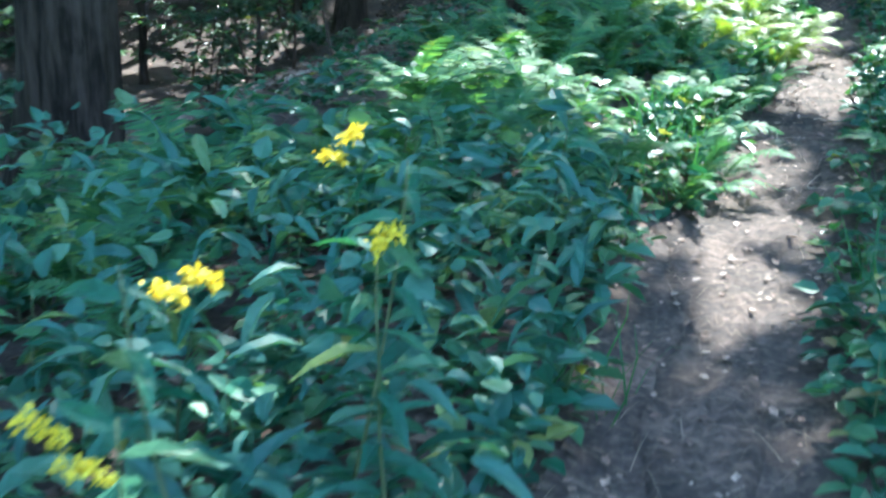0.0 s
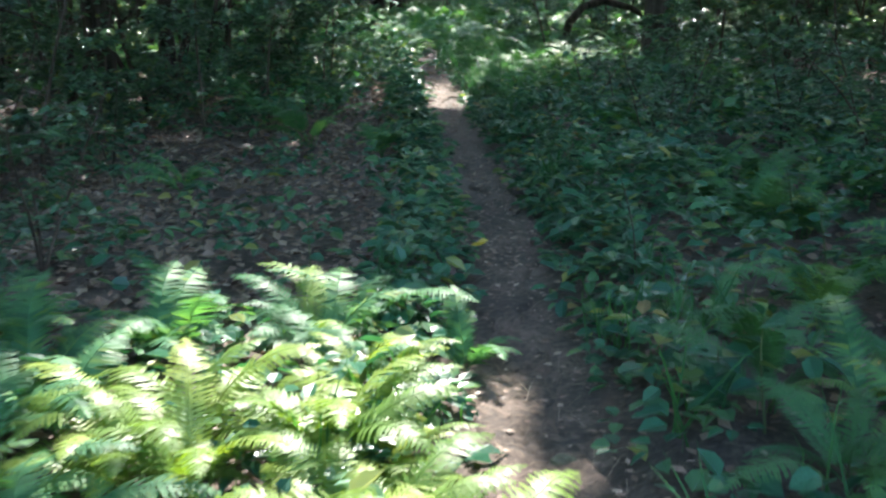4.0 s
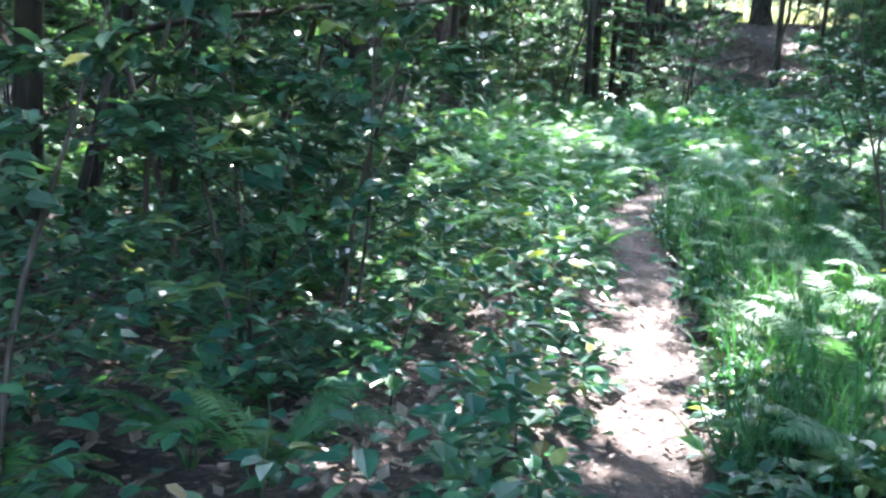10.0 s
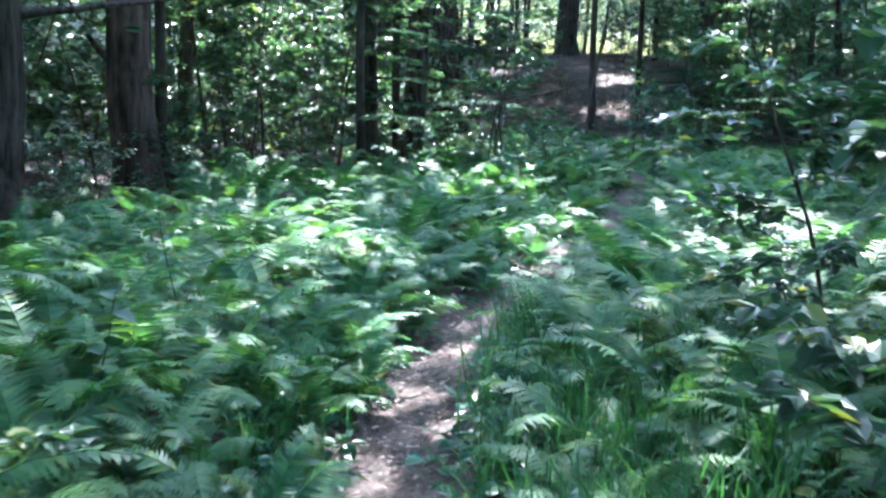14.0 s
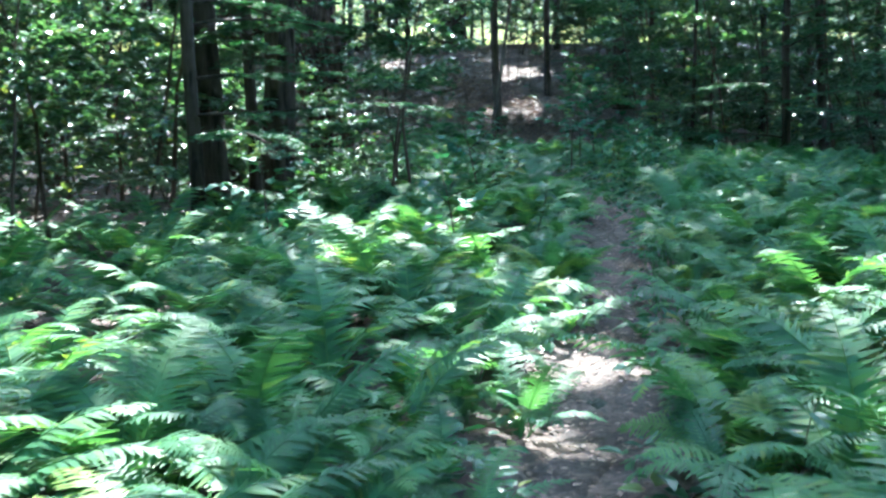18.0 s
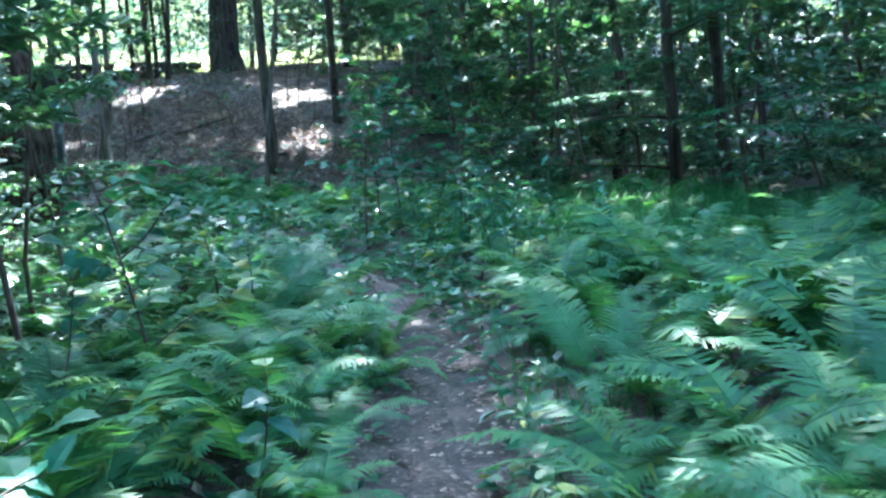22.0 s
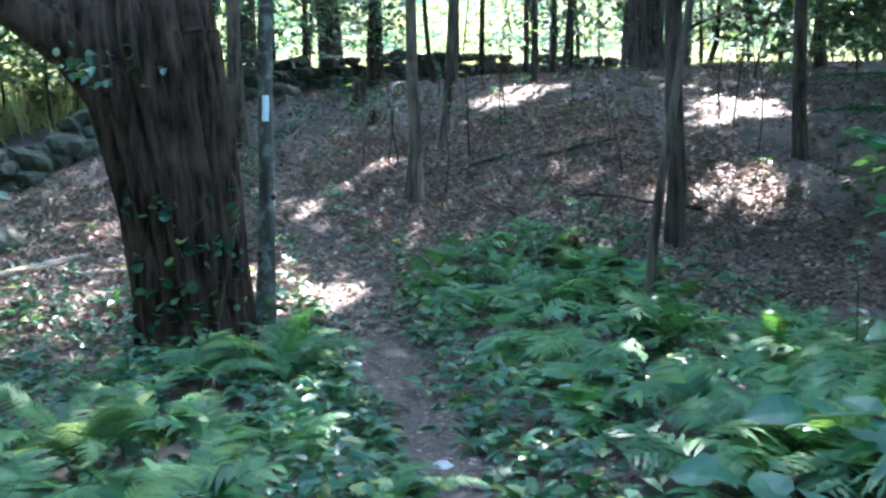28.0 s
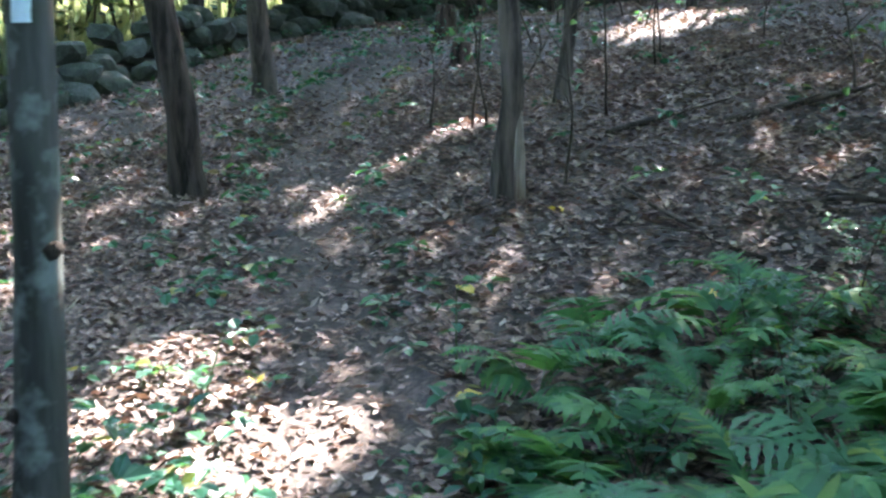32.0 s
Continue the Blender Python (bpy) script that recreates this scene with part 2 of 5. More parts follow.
def turns(n, yaw=None, tilt=0.5, scale=(0.8, 1.2), r=rng):
    """n random matrices: tilt about x and y up to tilt radians, any yaw, and a size."""
    a = r.uniform(0, 2 * np.pi, n) if yaw is None else yaw
    p, q = r.normal(0, tilt, n), r.normal(0, tilt, n)
    ca, sa, cp, sp, cq, sq = np.cos(a), np.sin(a), np.cos(p), np.sin(p), np.cos(q), np.sin(q)
    o, z = np.ones(n), np.zeros(n)
    rz = np.stack([ca, -sa, z, sa, ca, z, z, z, o], 1).reshape(n, 3, 3)
    rx = np.stack([o, z, z, z, cp, -sp, z, sp, cp], 1).reshape(n, 3, 3)
    ry = np.stack([cq, z, sq, z, o, z, -sq, z, cq], 1).reshape(n, 3, 3)
    return rz @ rx @ ry * r.uniform(*scale, n)[:, None, None]


def leaf_shape(w, fold=0.12, droop=0.15):
    """A pointed oval leaf of length 1 along y, folded along its rib."""
    v = [(0, 0, 0), (0, 0.3, 0), (0, 0.65, -0.3 * droop), (0, 1, -droop)]
    for s in (-1, 1):
        v += [(s * w * 0.42, 0.16, fold * 0.6), (s * w * 0.5, 0.42, fold), (s * w * 0.33, 0.74, fold * 0.4 - 0.4 * droop)]
    quads = [(0, 1, 5, 4), (1, 2, 6, 5), (1, 0, 7, 8), (2, 1, 8, 9)]
    tris = [(2, 3, 6), (3, 2, 9)]
    return np.array(v, float), [quads, tris]


OVAL = leaf_shape(0.62)
ROUND = leaf_shape(0.85, 0.10, 0.12)
def plain_leaf(w, fold=0.10, droop=0.12):
    """A leaf of two halves folded along the rib, for leaves by the thousand."""
    v = [(0, 0, 0), (0, 1, -droop)] + [(s * w * q, y, fold - droop * y * 0.5) for s in (1, -1) for q, y in ((0.46, 0.27), (0.40, 0.66))]
    return np.array(v, float), [[(0, 2, 3, 1), (0, 1, 5, 4)]]


OVAL_THIN = plain_leaf(0.62)
ROUND_THIN = plain_leaf(0.85)
NARROW = leaf_shape(0.26, 0.06, 0.30)
CURLED = leaf_shape(0.66, 0.25, -0.18)
DIAMOND = (np.array([(0, 0, 0), (0.36, 0.45, 0.05), (0, 1, -0.06), (-0.36, 0.45, 0.05)], float), [[(0, 1, 2, 3)]])


def tube(points, radii, sides=8, rough=0.0, seed=0, flutes=0, flute_depth=0.0):
    """A closed limb along the points, round or fluted."""
    r = np.random.default_rng(seed)
    p, n = np.asarray(points, float), len(points)
    v = []
    phase = r.uniform(0, 6.28, 3)
    side0 = None
    for i in range(n):
        d = p[min(i + 1, n - 1)] - p[max(i - 1, 0)]
        d /= np.linalg.norm(d)
        a = np.cross(d, (0.3, 1.0, 0.1) if side0 is None else np.cross(side0, d))
        if side0 is not None:
            a = side0 - d * (side0 @ d)
        a /= np.linalg.norm(a)
        side0 = a
        b = np.cross(d, a)
        for k in range(sides):
            t = 2 * np.pi * k / sides
            q = radii[i] * (1 + rough * (0.6 * math.sin(3 * t + phase[0] + 0.6 * i) + 0.4 * math.sin(5 * t + phase[1] - 0.9 * i)) + r.normal(0, rough * 0.35))
            if flutes:
                w = flutes * t / 2 + phase[2] + 0.42 * i / n + 0.5 * math.sin(2 * t + 0.84 * i / n)
                q *= 1 + flute_depth * (abs(math.sin(w)) ** 0.6 - 0.6) + 0.25 * flute_depth * (abs(math.sin(2.7 * w + 0.6 * i / n)) - 0.5)
            v.append(p[i] + q * (math.cos(t) * a + math.sin(t) * b))
    k = np.arange(sides)
    f = np.concatenate([np.stack([i * sides + k, i * sides + (k + 1) % sides, (i + 1) * sides + (k + 1) % sides, (i + 1) * sides + k], 1) for i in range(n - 1)])
    v += [p[0], p[-1]]
    c0, c1 = n * sides, n * sides + 1
    tri = [(c0, (j + 1) % sides, j) for j in range(sides)] + [(c1, (n - 1) * sides + j, (n - 1) * sides + (j + 1) % sides) for j in range(sides)]
    return np.array(v), [f, np.array(tri)]


# ---- plan of the ground ----
TRAIL=np.array([(-0.6,-4.0), (-0.15,-1.0), (0.2,1.0), (0.63,2.4), (1.0,3.7), (1.65,5.3), (2.2,6.7), (2.6,7.9), (3.0,9.1), (3.68,11.3), (4.26,13.6), (4.85,16.2), (5.3,18.0), (5.85,20.2), (6.2,22.4), (7.12,24.8), (8.40,26.8), (9.4,28.5), (10.5,30.5), (11.6,32.6), (12.52,34.6), (13.0,37.0), (13.08,39.0), (13.1,41.5), (13.07,43.5), (12.95,45.5), (12.75,47.5), (12.5,50.0), (12.9,53.0), (13.8,56.5), (14.6,62.0)])
TZ=np.array([(-10,0), (0,0), (5,.08), (8,.12), (13,.03), (18,.03), (24,.03), (28,-.02), (33,.12), (38,.14), (42,.03), (45,.03), (60,.03)])
def smooth(a,b,v):
    t=np.clip((v-a)/(b-a),0,1); return t*t*(3-2*t)
def trail_x(y): return np.interp(y,TRAIL[:,1],TRAIL[:,0])
def ground(x,y):
    x=np.asarray(x,float); y=np.asarray(y,float)
    lat=x-trail_x(y)
    z=np.interp(y,TZ[:,0],TZ[:,1])
    z=z-1.35*smooth(2.0,7.0,-lat)*(1-smooth(13,20,y))-.5*smooth(7,25,-lat)
    z=z-.25*smooth(2.5,9,lat)*(1-smooth(36,42,y))
    q=.21*(y-45)+.2*np.clip(x-13,-6,8)*smooth(43,48,y)
    q=np.where(q>4,4,q); q=.25*np.log1p(np.exp(q/.25))
    z=z+3.0*np.tanh(q/3.0)
    z=z+.07*np.clip(y-64,0,60)*smooth(60,70,y)
    return z


def relief(x, y):
    """Ground with small humps, and a shallow worn groove along the trail."""
    lat = np.abs(np.asarray(x) - trail_x(y))
    w = 1 - smooth(0.2, 0.5, lat)
    hump = 0.035 * np.sin(2.1 * x + 1.3 * y) * np.sin(1.7 * y - 0.8 * x) + 0.02 * np.sin(5.3 * x + 0.7) * np.sin(4.7 * y)
    return ground(x, y) + hump * (1 - 0.7 * w) - 0.07 * w


def spread(lo, hi, step, far, grow):
    """Grid lines: even from lo to hi, then ever wider out to the distance far."""
    core = list(np.arange(lo, hi + step / 2, step))
    out, d = [], step
    while (out[-1] if out else 0) < far:
        d *= grow
        out.append((out[-1] if out else 0) + d)
    return np.array([lo - o for o in reversed(out)] + core + [hi + o for o in out])


gx, gy = spread(-7.0, 22.0, 0.2, 900, 1.25), spread(-3.0, 63.0, 0.2, 900, 1.25)
X, Y = np.meshgrid(gx, gy)
Z = relief(X, Y)
nx, ny = len(gx), len(gy)
idx = np.arange(nx * ny).reshape(ny, nx)
quads = np.stack([idx[:-1, :-1], idx[:-1, 1:], idx[1:, 1:], idx[1:, :-1]], -1).reshape(-1, 4)
tagged(put("ground", mesh("ground", np.stack([X, Y, Z], -1).reshape(-1, 3), quads, SOIL)),
       "brown forest floor of soil and old leaf litter", "ground", kind="structure")


def trail_strip(lo, hi):
    ys = np.arange(lo, hi, 0.12)
    us = np.linspace(-1, 1, 9)
    v = []
    for y in ys:
        half = 0.18 + 0.05 * math.sin(1.9 * y) + 0.04 * math.sin(5.1 * y + 1) + 0.03 * math.sin(11.3 * y) + 0.02 * float(1 - smooth(7, 10, y)) + 0.1 * float(smooth(42, 46, y))
        cx = float(trail_x(y)) + 0.05 * math.sin(1.1 * y + 0.5) + 0.025 * math.sin(4.3 * y)
        for u in us:
            x = cx + u * half * (1 + 0.14 * math.sin(9 * y + 4 * u) + 0.10 * math.sin(23 * y + u))
            z = float(relief(x, y)) + 0.018 + 0.010 * math.sin(13 * y + 9 * u) + 0.008 * math.sin(29 * y - 7 * u) - (0.07 if abs(u) > 0.99 else 0)
            v.append((x, y, z))
    i = np.arange((len(ys) - 1) * 9).reshape(-1, 9)[:, :-1].ravel()
    return np.array(v), np.stack([i, i + 1, i + 10, i + 9], 1)


tagged(put("trail", mesh("trail", *trail_strip(-3.5, 57.0), DIRT)), "narrow trodden footpath of bare grey-brown dirt", "path", kind="structure")


# ---- trees ----
def limb_path(start, direction, length, n=6, sag=0.0, wander=0.08, r=rng):
    p, d = [np.array(start, float)], np.array(direction, float)
    d /= np.linalg.norm(d)
    for i in range(n):
        d = d + r.normal(0, wander, 3) + np.array((0, 0, sag))
        d /= np.linalg.norm(d)
        p.append(p[-1] + d * length / n)
    return np.array(p)


# where the sun comes down through holes of the canopy: x, y, radius
GLADES = [(1.6, 8.1, 0.2), (2.05, 6.5, 0.3), (2.1, 8.7, 0.4), (6.4, 18.2, 0.2), (6.8, 31.2, 1.6), (7.6, 33.2, 1.5), (5.2, 33.0, 1.2), (1.0, 4.9, 0.25), (0.1, 5.4, 0.3), (8.4, 29.7, 0.2),
          (9.3, 25.0, 0.9), (7.6, 18.4, 0.8), (6.5, 25.95, 0.55), (8.26, 27.4, 0.35), (6.7, 28.0, 0.7), (8.8, 30.4, 0.7), (10.2, 27.0, 0.6),
          (12.5, 45.4, 0.3), (15.9, 53.3, 0.4), (16.7, 54.2, 0.3), (18.1, 49.1, 0.4), (16.9, 46.1, 0.1), (14.7, 41.4, 0.08), (9.0, 28.4, 0.5),
          (15.0, 35.8, 0.7), (10.0, 36.5, 0.7), (8.5, 38.5, 0.8), (1.5, 22.0, 0.8), (-3.1, 14.3, 1.0), (-2.6, 12.4, 0.7), (0.8, 26.5, 0.9)]


# clean gaps: the bright fern clump, the spots on the path, the patch at the foot of the slope and the streak across it
HOLES = [(2.15, 8.05, 0.44), (1.72, 7.5, 0.22), (2.3, 7.35, 0.26), (1.99, 6.35, 0.30), (2.26, 6.72, 0.26), (2.5, 8.2, 0.16), (12.6, 44.8, 0.42), (12.85, 45.1, 0.3),
         (2.08, 6.45, 0.22), (2.2, 6.85, 0.18), (1.95, 5.9, 0.06), (0.87, 3.75, 0.12), (1.0, 3.45, 0.10), (1.1, 4.05, 0.08), (1.45, 4.87, 0.04), (2.56, 8.32, 0.04), (5.12, 17.2, 0.24), (4.95, 17.6, 0.10), (5.25, 18.25, 0.12), (5.95, 21.0, 0.04),
         (6.48, 23.5, 0.14), (5.93, 20.0, 0.04), (6.0, 22.5, 0.04), (8.17, 26.35, 0.10), (12.5, 43.95, 0.08), (13.3, 46.9, 0.03), (14.4, 47.2, 0.03), (10.4, 41.0, 0.2), (16.15, 46.4, 0.12), (5.35, 18.75, 0.12), (5.62, 19.3, 0.10), (12.17, 45.9, 0.10)] + [(12.67 + 0.28 * k, 48.27 + 0.33 * k, 0.05) for k in range(5)]
hole = np.random.default_rng(19)
for hx, hy, hr_ in GLADES:
    hr_ *= 0.55 if 24 < hy < 40 else 1.0
    for k in range(9):
        ha, hd = hole.uniform(0, 6.28), (hr_ + 0.2) * 0.85 * hole.uniform(0, 1) ** 0.5
        HOLES.append((hx + hd * math.cos(ha), hy + 1.2 * hd * math.sin(ha), (hr_ + 0.25) * hole.uniform(0.22, 0.48)))


def shaded(p):
    """False for leaves that would stand in the way of the sun over a glade."""
    k = p[:, 2:3] / SUN_DIR.z
    at = p[:, :2] - k * np.array(SUN_DIR[:2])
    keep = np.ones(len(p), bool)
    for gx_, gy_, gr in HOLES:
        zg = float(ground(gx_, gy_)) / SUN_DIR.z
        c = np.array((gx_, gy_)) - zg * np.array(SUN_DIR[:2])
        keep &= ((at - c) ** 2).sum(1) > (gr + 0.17) ** 2
    return keep


CROWNS = []


def crown_leaves(centre, radius, height, count, r):
    """Leaves in clumps through an uneven ellipsoid round the centre."""
    clumps = max(8, count // 45)
    d = r.normal(0, 1, (clumps, 3))
    d /= np.linalg.norm(d, axis=1)[:, None]
    d *= r.uniform(0.25, 1.0, clumps)[:, None] ** 0.5
    c = np.array(centre) + d * np.array((radius, radius, height / 2))
    per = count // clumps
    p = np.repeat(c, per, axis=0) + r.normal(0, 1, (clumps * per, 3)) * np.array((0.55, 0.55, 0.28))
    return p


def tree(name, x, y, dia, height, lean, bark, label, r, crown=True, limbs=5, first=0.35, leaves=1900, sides=12, low_limbs=(), crown_r=None, sprays=()):
    base = float(relief(x, y)) - 0.12
    n = 12
    hs = np.concatenate([[0, 0.04, 0.12, 0.3, 0.7, 1.4, 2.4, 3.6], np.linspace(3.6, height, 5)[1:]])
    wob = np.cumsum(r.normal(0, 0.025, (n, 2)), axis=0) * (dia / 0.3) ** 0.3
    pts = np.stack([x + lean[0] * hs + wob[:, 0] * (hs > 0.5), y + lean[1] * hs + wob[:, 1] * (hs > 0.5), base + hs], 1)
    rad = dia / 2 * np.interp(hs, [0, 0.15, 0.5, 1.4, height], [1.75, 1.3, 1.06, 0.98, 0.30])
    root = new(name)
    root.matrix_basis = pose(x, y, base)
    inv = Matrix.Translation((-x, -y, -base))
    o = np.array((x, y, base))
    big = dia >= 0.3
    v, f = tube(pts - o, rad, 40 if big else sides, 0.03 if big else 0.05, int(r.integers(1e6)), 11 if big else 0, 0.13)
    put("trunk", mesh("trunk", v, f, bark), root)
    for k in range(limbs):
        h = height * (first + (0.9 - first) * (k + r.uniform(0, 0.6)) / limbs)
        a = r.uniform(0, 6.28)
        at = np.array([np.interp(h, hs, pts[:, j]) for j in range(3)]) - o
        ln = r.uniform(1.4, 3.0) * (1.15 - h / height * 0.6)
        lp = limb_path(at, (math.cos(a), math.sin(a), 0.55), ln, 5, 0.02, 0.12, r)
        v, f = tube(lp, np.linspace(dia * 0.16, dia * 0.04, 6), 6, 0.03, k)
        put("limb", mesh("limb", v, f, bark), root)
    for h, a, up, ln in low_limbs:
        at = np.array([np.interp(h, hs, pts[:, j]) for j in range(3)]) - o
        lp = limb_path(at, (math.cos(a), math.sin(a), up), ln, 8, 0.015, 0.10, r)
        v, f = tube(lp, np.linspace(min(0.05, dia * 0.22), 0.008, 9), 6, 0.03, int(ln * 10))
        put("limb", mesh("limb", v, f, bark), root)
    for h, a, up, ln in sprays:
        at = np.array([np.interp(h, hs, pts[:, j]) for j in range(3)]) - o
        lp = limb_path(at, (math.cos(a), math.sin(a), up), ln, 8, -0.03, 0.08, r)
        v, f = tube(lp, np.linspace(min(0.035, dia * 0.2), 0.005, 9), 6, 0.03, int(ln * 10))
        limb = put("limb", mesh("limb", v, f, bark), root)
        u = r.uniform(2.0, 8.0, 700)
        q = np.stack([np.interp(u, range(9), lp[:, j]) for j in range(3)], 1) + r.normal(0, 1, (700, 3)) * (0.42, 0.42, 0.17)
        q = q[shaded(q + o)]
        tagged(put("leaf_spray", mesh("leaf_spray", *scatter(*OVAL_THIN, turns(len(q), tilt=0.35, scale=(0.05, 0.10), r=r), q), LEAF, False), limb), kind="stuff")
    if crown:
        c = (x + lean[0] * height * 0.75, y + lean[1] * height * 0.75, base + height * 0.78)
        p = crown_leaves(c, (crown_r or r.uniform(4.6, 7.0)) if leaves > 2000 else r.uniform(1.5, 2.5), height * 0.6, leaves, r)
        CROWNS.append((root, o, p[(p[:, 2] > base + 3.5) & shaded(p)]))
    return tagged(root, label, "tree")


tr = np.random.default_rng(11)
DARK = "dark-barked forest tree with a straight trunk and leafy crown"
# x, y, diameter, height, lean, bark, low limbs (height, heading, rise, length)
TREES = [
    (-2.25, 6.7, 0.54, 15, (0.0, 0.0), BARK, ()),
    (0.55, 8.05, 0.40, 15, (0.02, 0.01), BARK_RED, ()),
    (-3.6, 11.5, 0.30, 13, (0.01, 0), BARK, ()),
    (-1.2, 15.0, 0.34, 14, (0.0, 0), BARK, ()),
    (1.60, 17.0, 0.15, 13, (-0.03, 0.0), BARK, ((1.7, 0.5, 0.8, 2.0),)),
    (1.22, 17.5, 0.10, 10, (0.03, 0.0), BARK, ()),
    (2.25, 19.1, 0.15, 11, (0.02, 0.0), BARK, ((1.2, 2.6, 1.0, 1.6), (1.6, 0.4, 1.0, 1.8))),
    (1.49, 19.5, 0.34, 14, (0.01, 0.0), BARK, ((1.5, 0.3, 0.7, 2.2),)),
    (8.15, 18.4, 0.30, 13, (-0.01, 0.0), BARK, ((1.3, 2.4, 0.5, 1.6),)),
    (2.34, 19.5, 0.10, 8, (0.22, 0.02), BARK, ((1.45, -0.05, 0.22, 2.0), (1.0, 2.9, 0.9, 1.3))),
    (2.16, 24.0, 0.28, 14, (0.02, 0.0), BARK, ()),
]
TREES += [
    (9.05, 35.0, 0.32, 14, (0.01, 0.0), BARK, ()),
    (8.3, 33.9, 0.26, 13, (-0.01, 0.0), BARK, ()),
    (1.87, 27.7, 0.40, 15, (0.0, 0.0), BARK, ((1.6, 0.2, 0.35, 3.0),)),
    (4.00, 29.3, 0.44, 16, (0.01, 0.0), BARK, ((1.2, 3.0, 0.9, 2.2), (2.0, 0.3, 0.5, 2.0))),
    (5.28, 31.3, 0.47, 16, (-0.02, 0.0), BARK_RED, ((1.5, 2.9, 0.8, 1.6),)),
    (5.55, 31.6, 0.13, 9, (0.0, 0.0), BARK, ()),
    (5.75, 33.7, 0.20, 12, (0.06, 0.0), BARK_GREY, ()),
    (15.95, 45.5, 0.16, 13, (-0.005, 0.0), BARK, ()),
    (13.82, 47.65, 0.125, 11, (-0.01, 0.0), BARK_GREY, ()),
    (17.75, 46.8, 0.14, 11, (0.01, 0.0), BARK, ()),
    (19.1, 45.8, 0.42, 14, (0.0, 0.0), BARK, ()),
]
TREES += [
    (11.74, 49.25, 0.21, 13, (-0.17, 0.02), BARK, ()),
    (11.92, 52.5, 0.20, 13, (-0.03, 0.0), BARK_GREY, ()),
    (11.75, 59.6, 0.58, 16, (0.0, 0.0), BARK_GREY, ()),
    (13.75, 62.6, 0.55, 16, (-0.03, 0.0), BARK_GREY, ()),
    (19.2, 56.4, 0.70, 16, (0.0, 0.0), BARK, ()),
    (14.46, 49.9, 0.10, 8, (0.10, 0.05), BARK_GREY, ()),
    (15.04, 43.6, 0.07, 6, (0.2, 0.08), BARK_GREY, ()),
    (10.3, 58.0, 0.22, 13, (0.02, 0.0), BARK, ()),
    (14.6, 60.2, 0.20, 13, (0.02, 0.0), BARK, ()),
    (16.9, 60.6, 0.12, 10, (0.02, 0.0), BARK, ()),
    (15.6, 58.9, 0.10, 9, (-0.02, 0.0), BARK, ()),
]
TREES += [
    (17.6, 59.4, 0.11, 9, (0.03, 0.0), BARK, ()),
    (20.6, 52.2, 0.16, 11, (0.02, 0.0), BARK, ()),
    (14.48, 60.3, 0.24, 13, (0.05, 0.0), BARK, ()),
    (13.02, 61.9, 0.14, 12, (0.0, 0.0), BARK, ()),
    (15.97, 58.6, 0.13, 11, (0.03, 0.0), BARK_GREY, ()),
    (16.88, 55.4, 0.11, 10, (0.01, 0.0), BARK, ()),
    (17.93, 58.3, 0.10, 10, (0.0, 0.0), BARK, ()),
    (18.4, 58.6, 0.09, 10, (-0.02, 0.0), BARK, ()),
    (10.5, 60.8, 0.20, 12, (0.0, 0.0), BARK_GREY, ()),
    (8.1, 52.2, 0.10, 9, (0.02, 0.0), BARK, ()),
]
TREES += [
    (18.3, 39.7, 0.12, 10, (0.01, 0.0), BARK, ()),
    (20.1, 40.7, 0.13, 10, (0.0, 0.0), BARK, ()),
    (16.3, 38.7, 0.06, 7, (0.04, 0.0), BARK, ()),
    (20.2, 39.1, 0.10, 9, (-0.02, 0.0), BARK, ()),
    (2.31, 18.0, 0.08, 8, (0.02, 0.0), BARK, ()),
    (8.6, 49.6, 0.16, 11, (0.0, 0.0), BARK_GREY, ()),
    (7.2, 47.0, 0.18, 11, (0.02, 0.0), BARK, ()),
]
for tx, ty, td, th, tl, tb, low in TREES:
    if 10 < ty < 42 and td > 0.13:
        hang = [(tr.uniform(2.3, 4.3), tr.uniform(-1.2, 1.2), 0.25, tr.uniform(2.0, 3.2)) for _ in range(2)]
    else:
        hang = [(tr.uniform(3.0, 5.0), tr.uniform(0, 6.28), 0.2, tr.uniform(1.8, 2.8))] if ty > 46 and td > 0.09 else ()
    tree("tree", tx, ty, td, th, tl, tb, DARK if tb is BARK else ("tall tree with reddish-brown furrowed bark" if tb is BARK_RED else "slender grey-brown forest tree"), tr,
         sprays=hang, low_limbs=low, leaves=(22000 if 17 < ty < 19 and tx > 7 else 12000 if ty > 42 or ty < 20 or tx > 8 else 7500) if td > 0.12 else 900, limbs=5 if td > 0.12 else 3)


for tx, ty, td in ((17.0, 36.3, 0.12), (9.4, 39.0, 0.30), (17.6, 33.6, 0.28)):
    tree("tree", tx, ty, td, 16, (-0.05 if tx > 13 else 0.05, 0.0), BARK, DARK, tr, leaves=11000, limbs=6, crown_r=7.5,
         sprays=[(h, (2.6 if tx > 13 else 0.0) + 0.5 * k, 0.2, 3.0) for k, h in enumerate((3.7, 4.2, 4.6, 5.0) if tx < 17.1 and tx > 13 else (3.4, 3.8, 4.2, 4.7))])


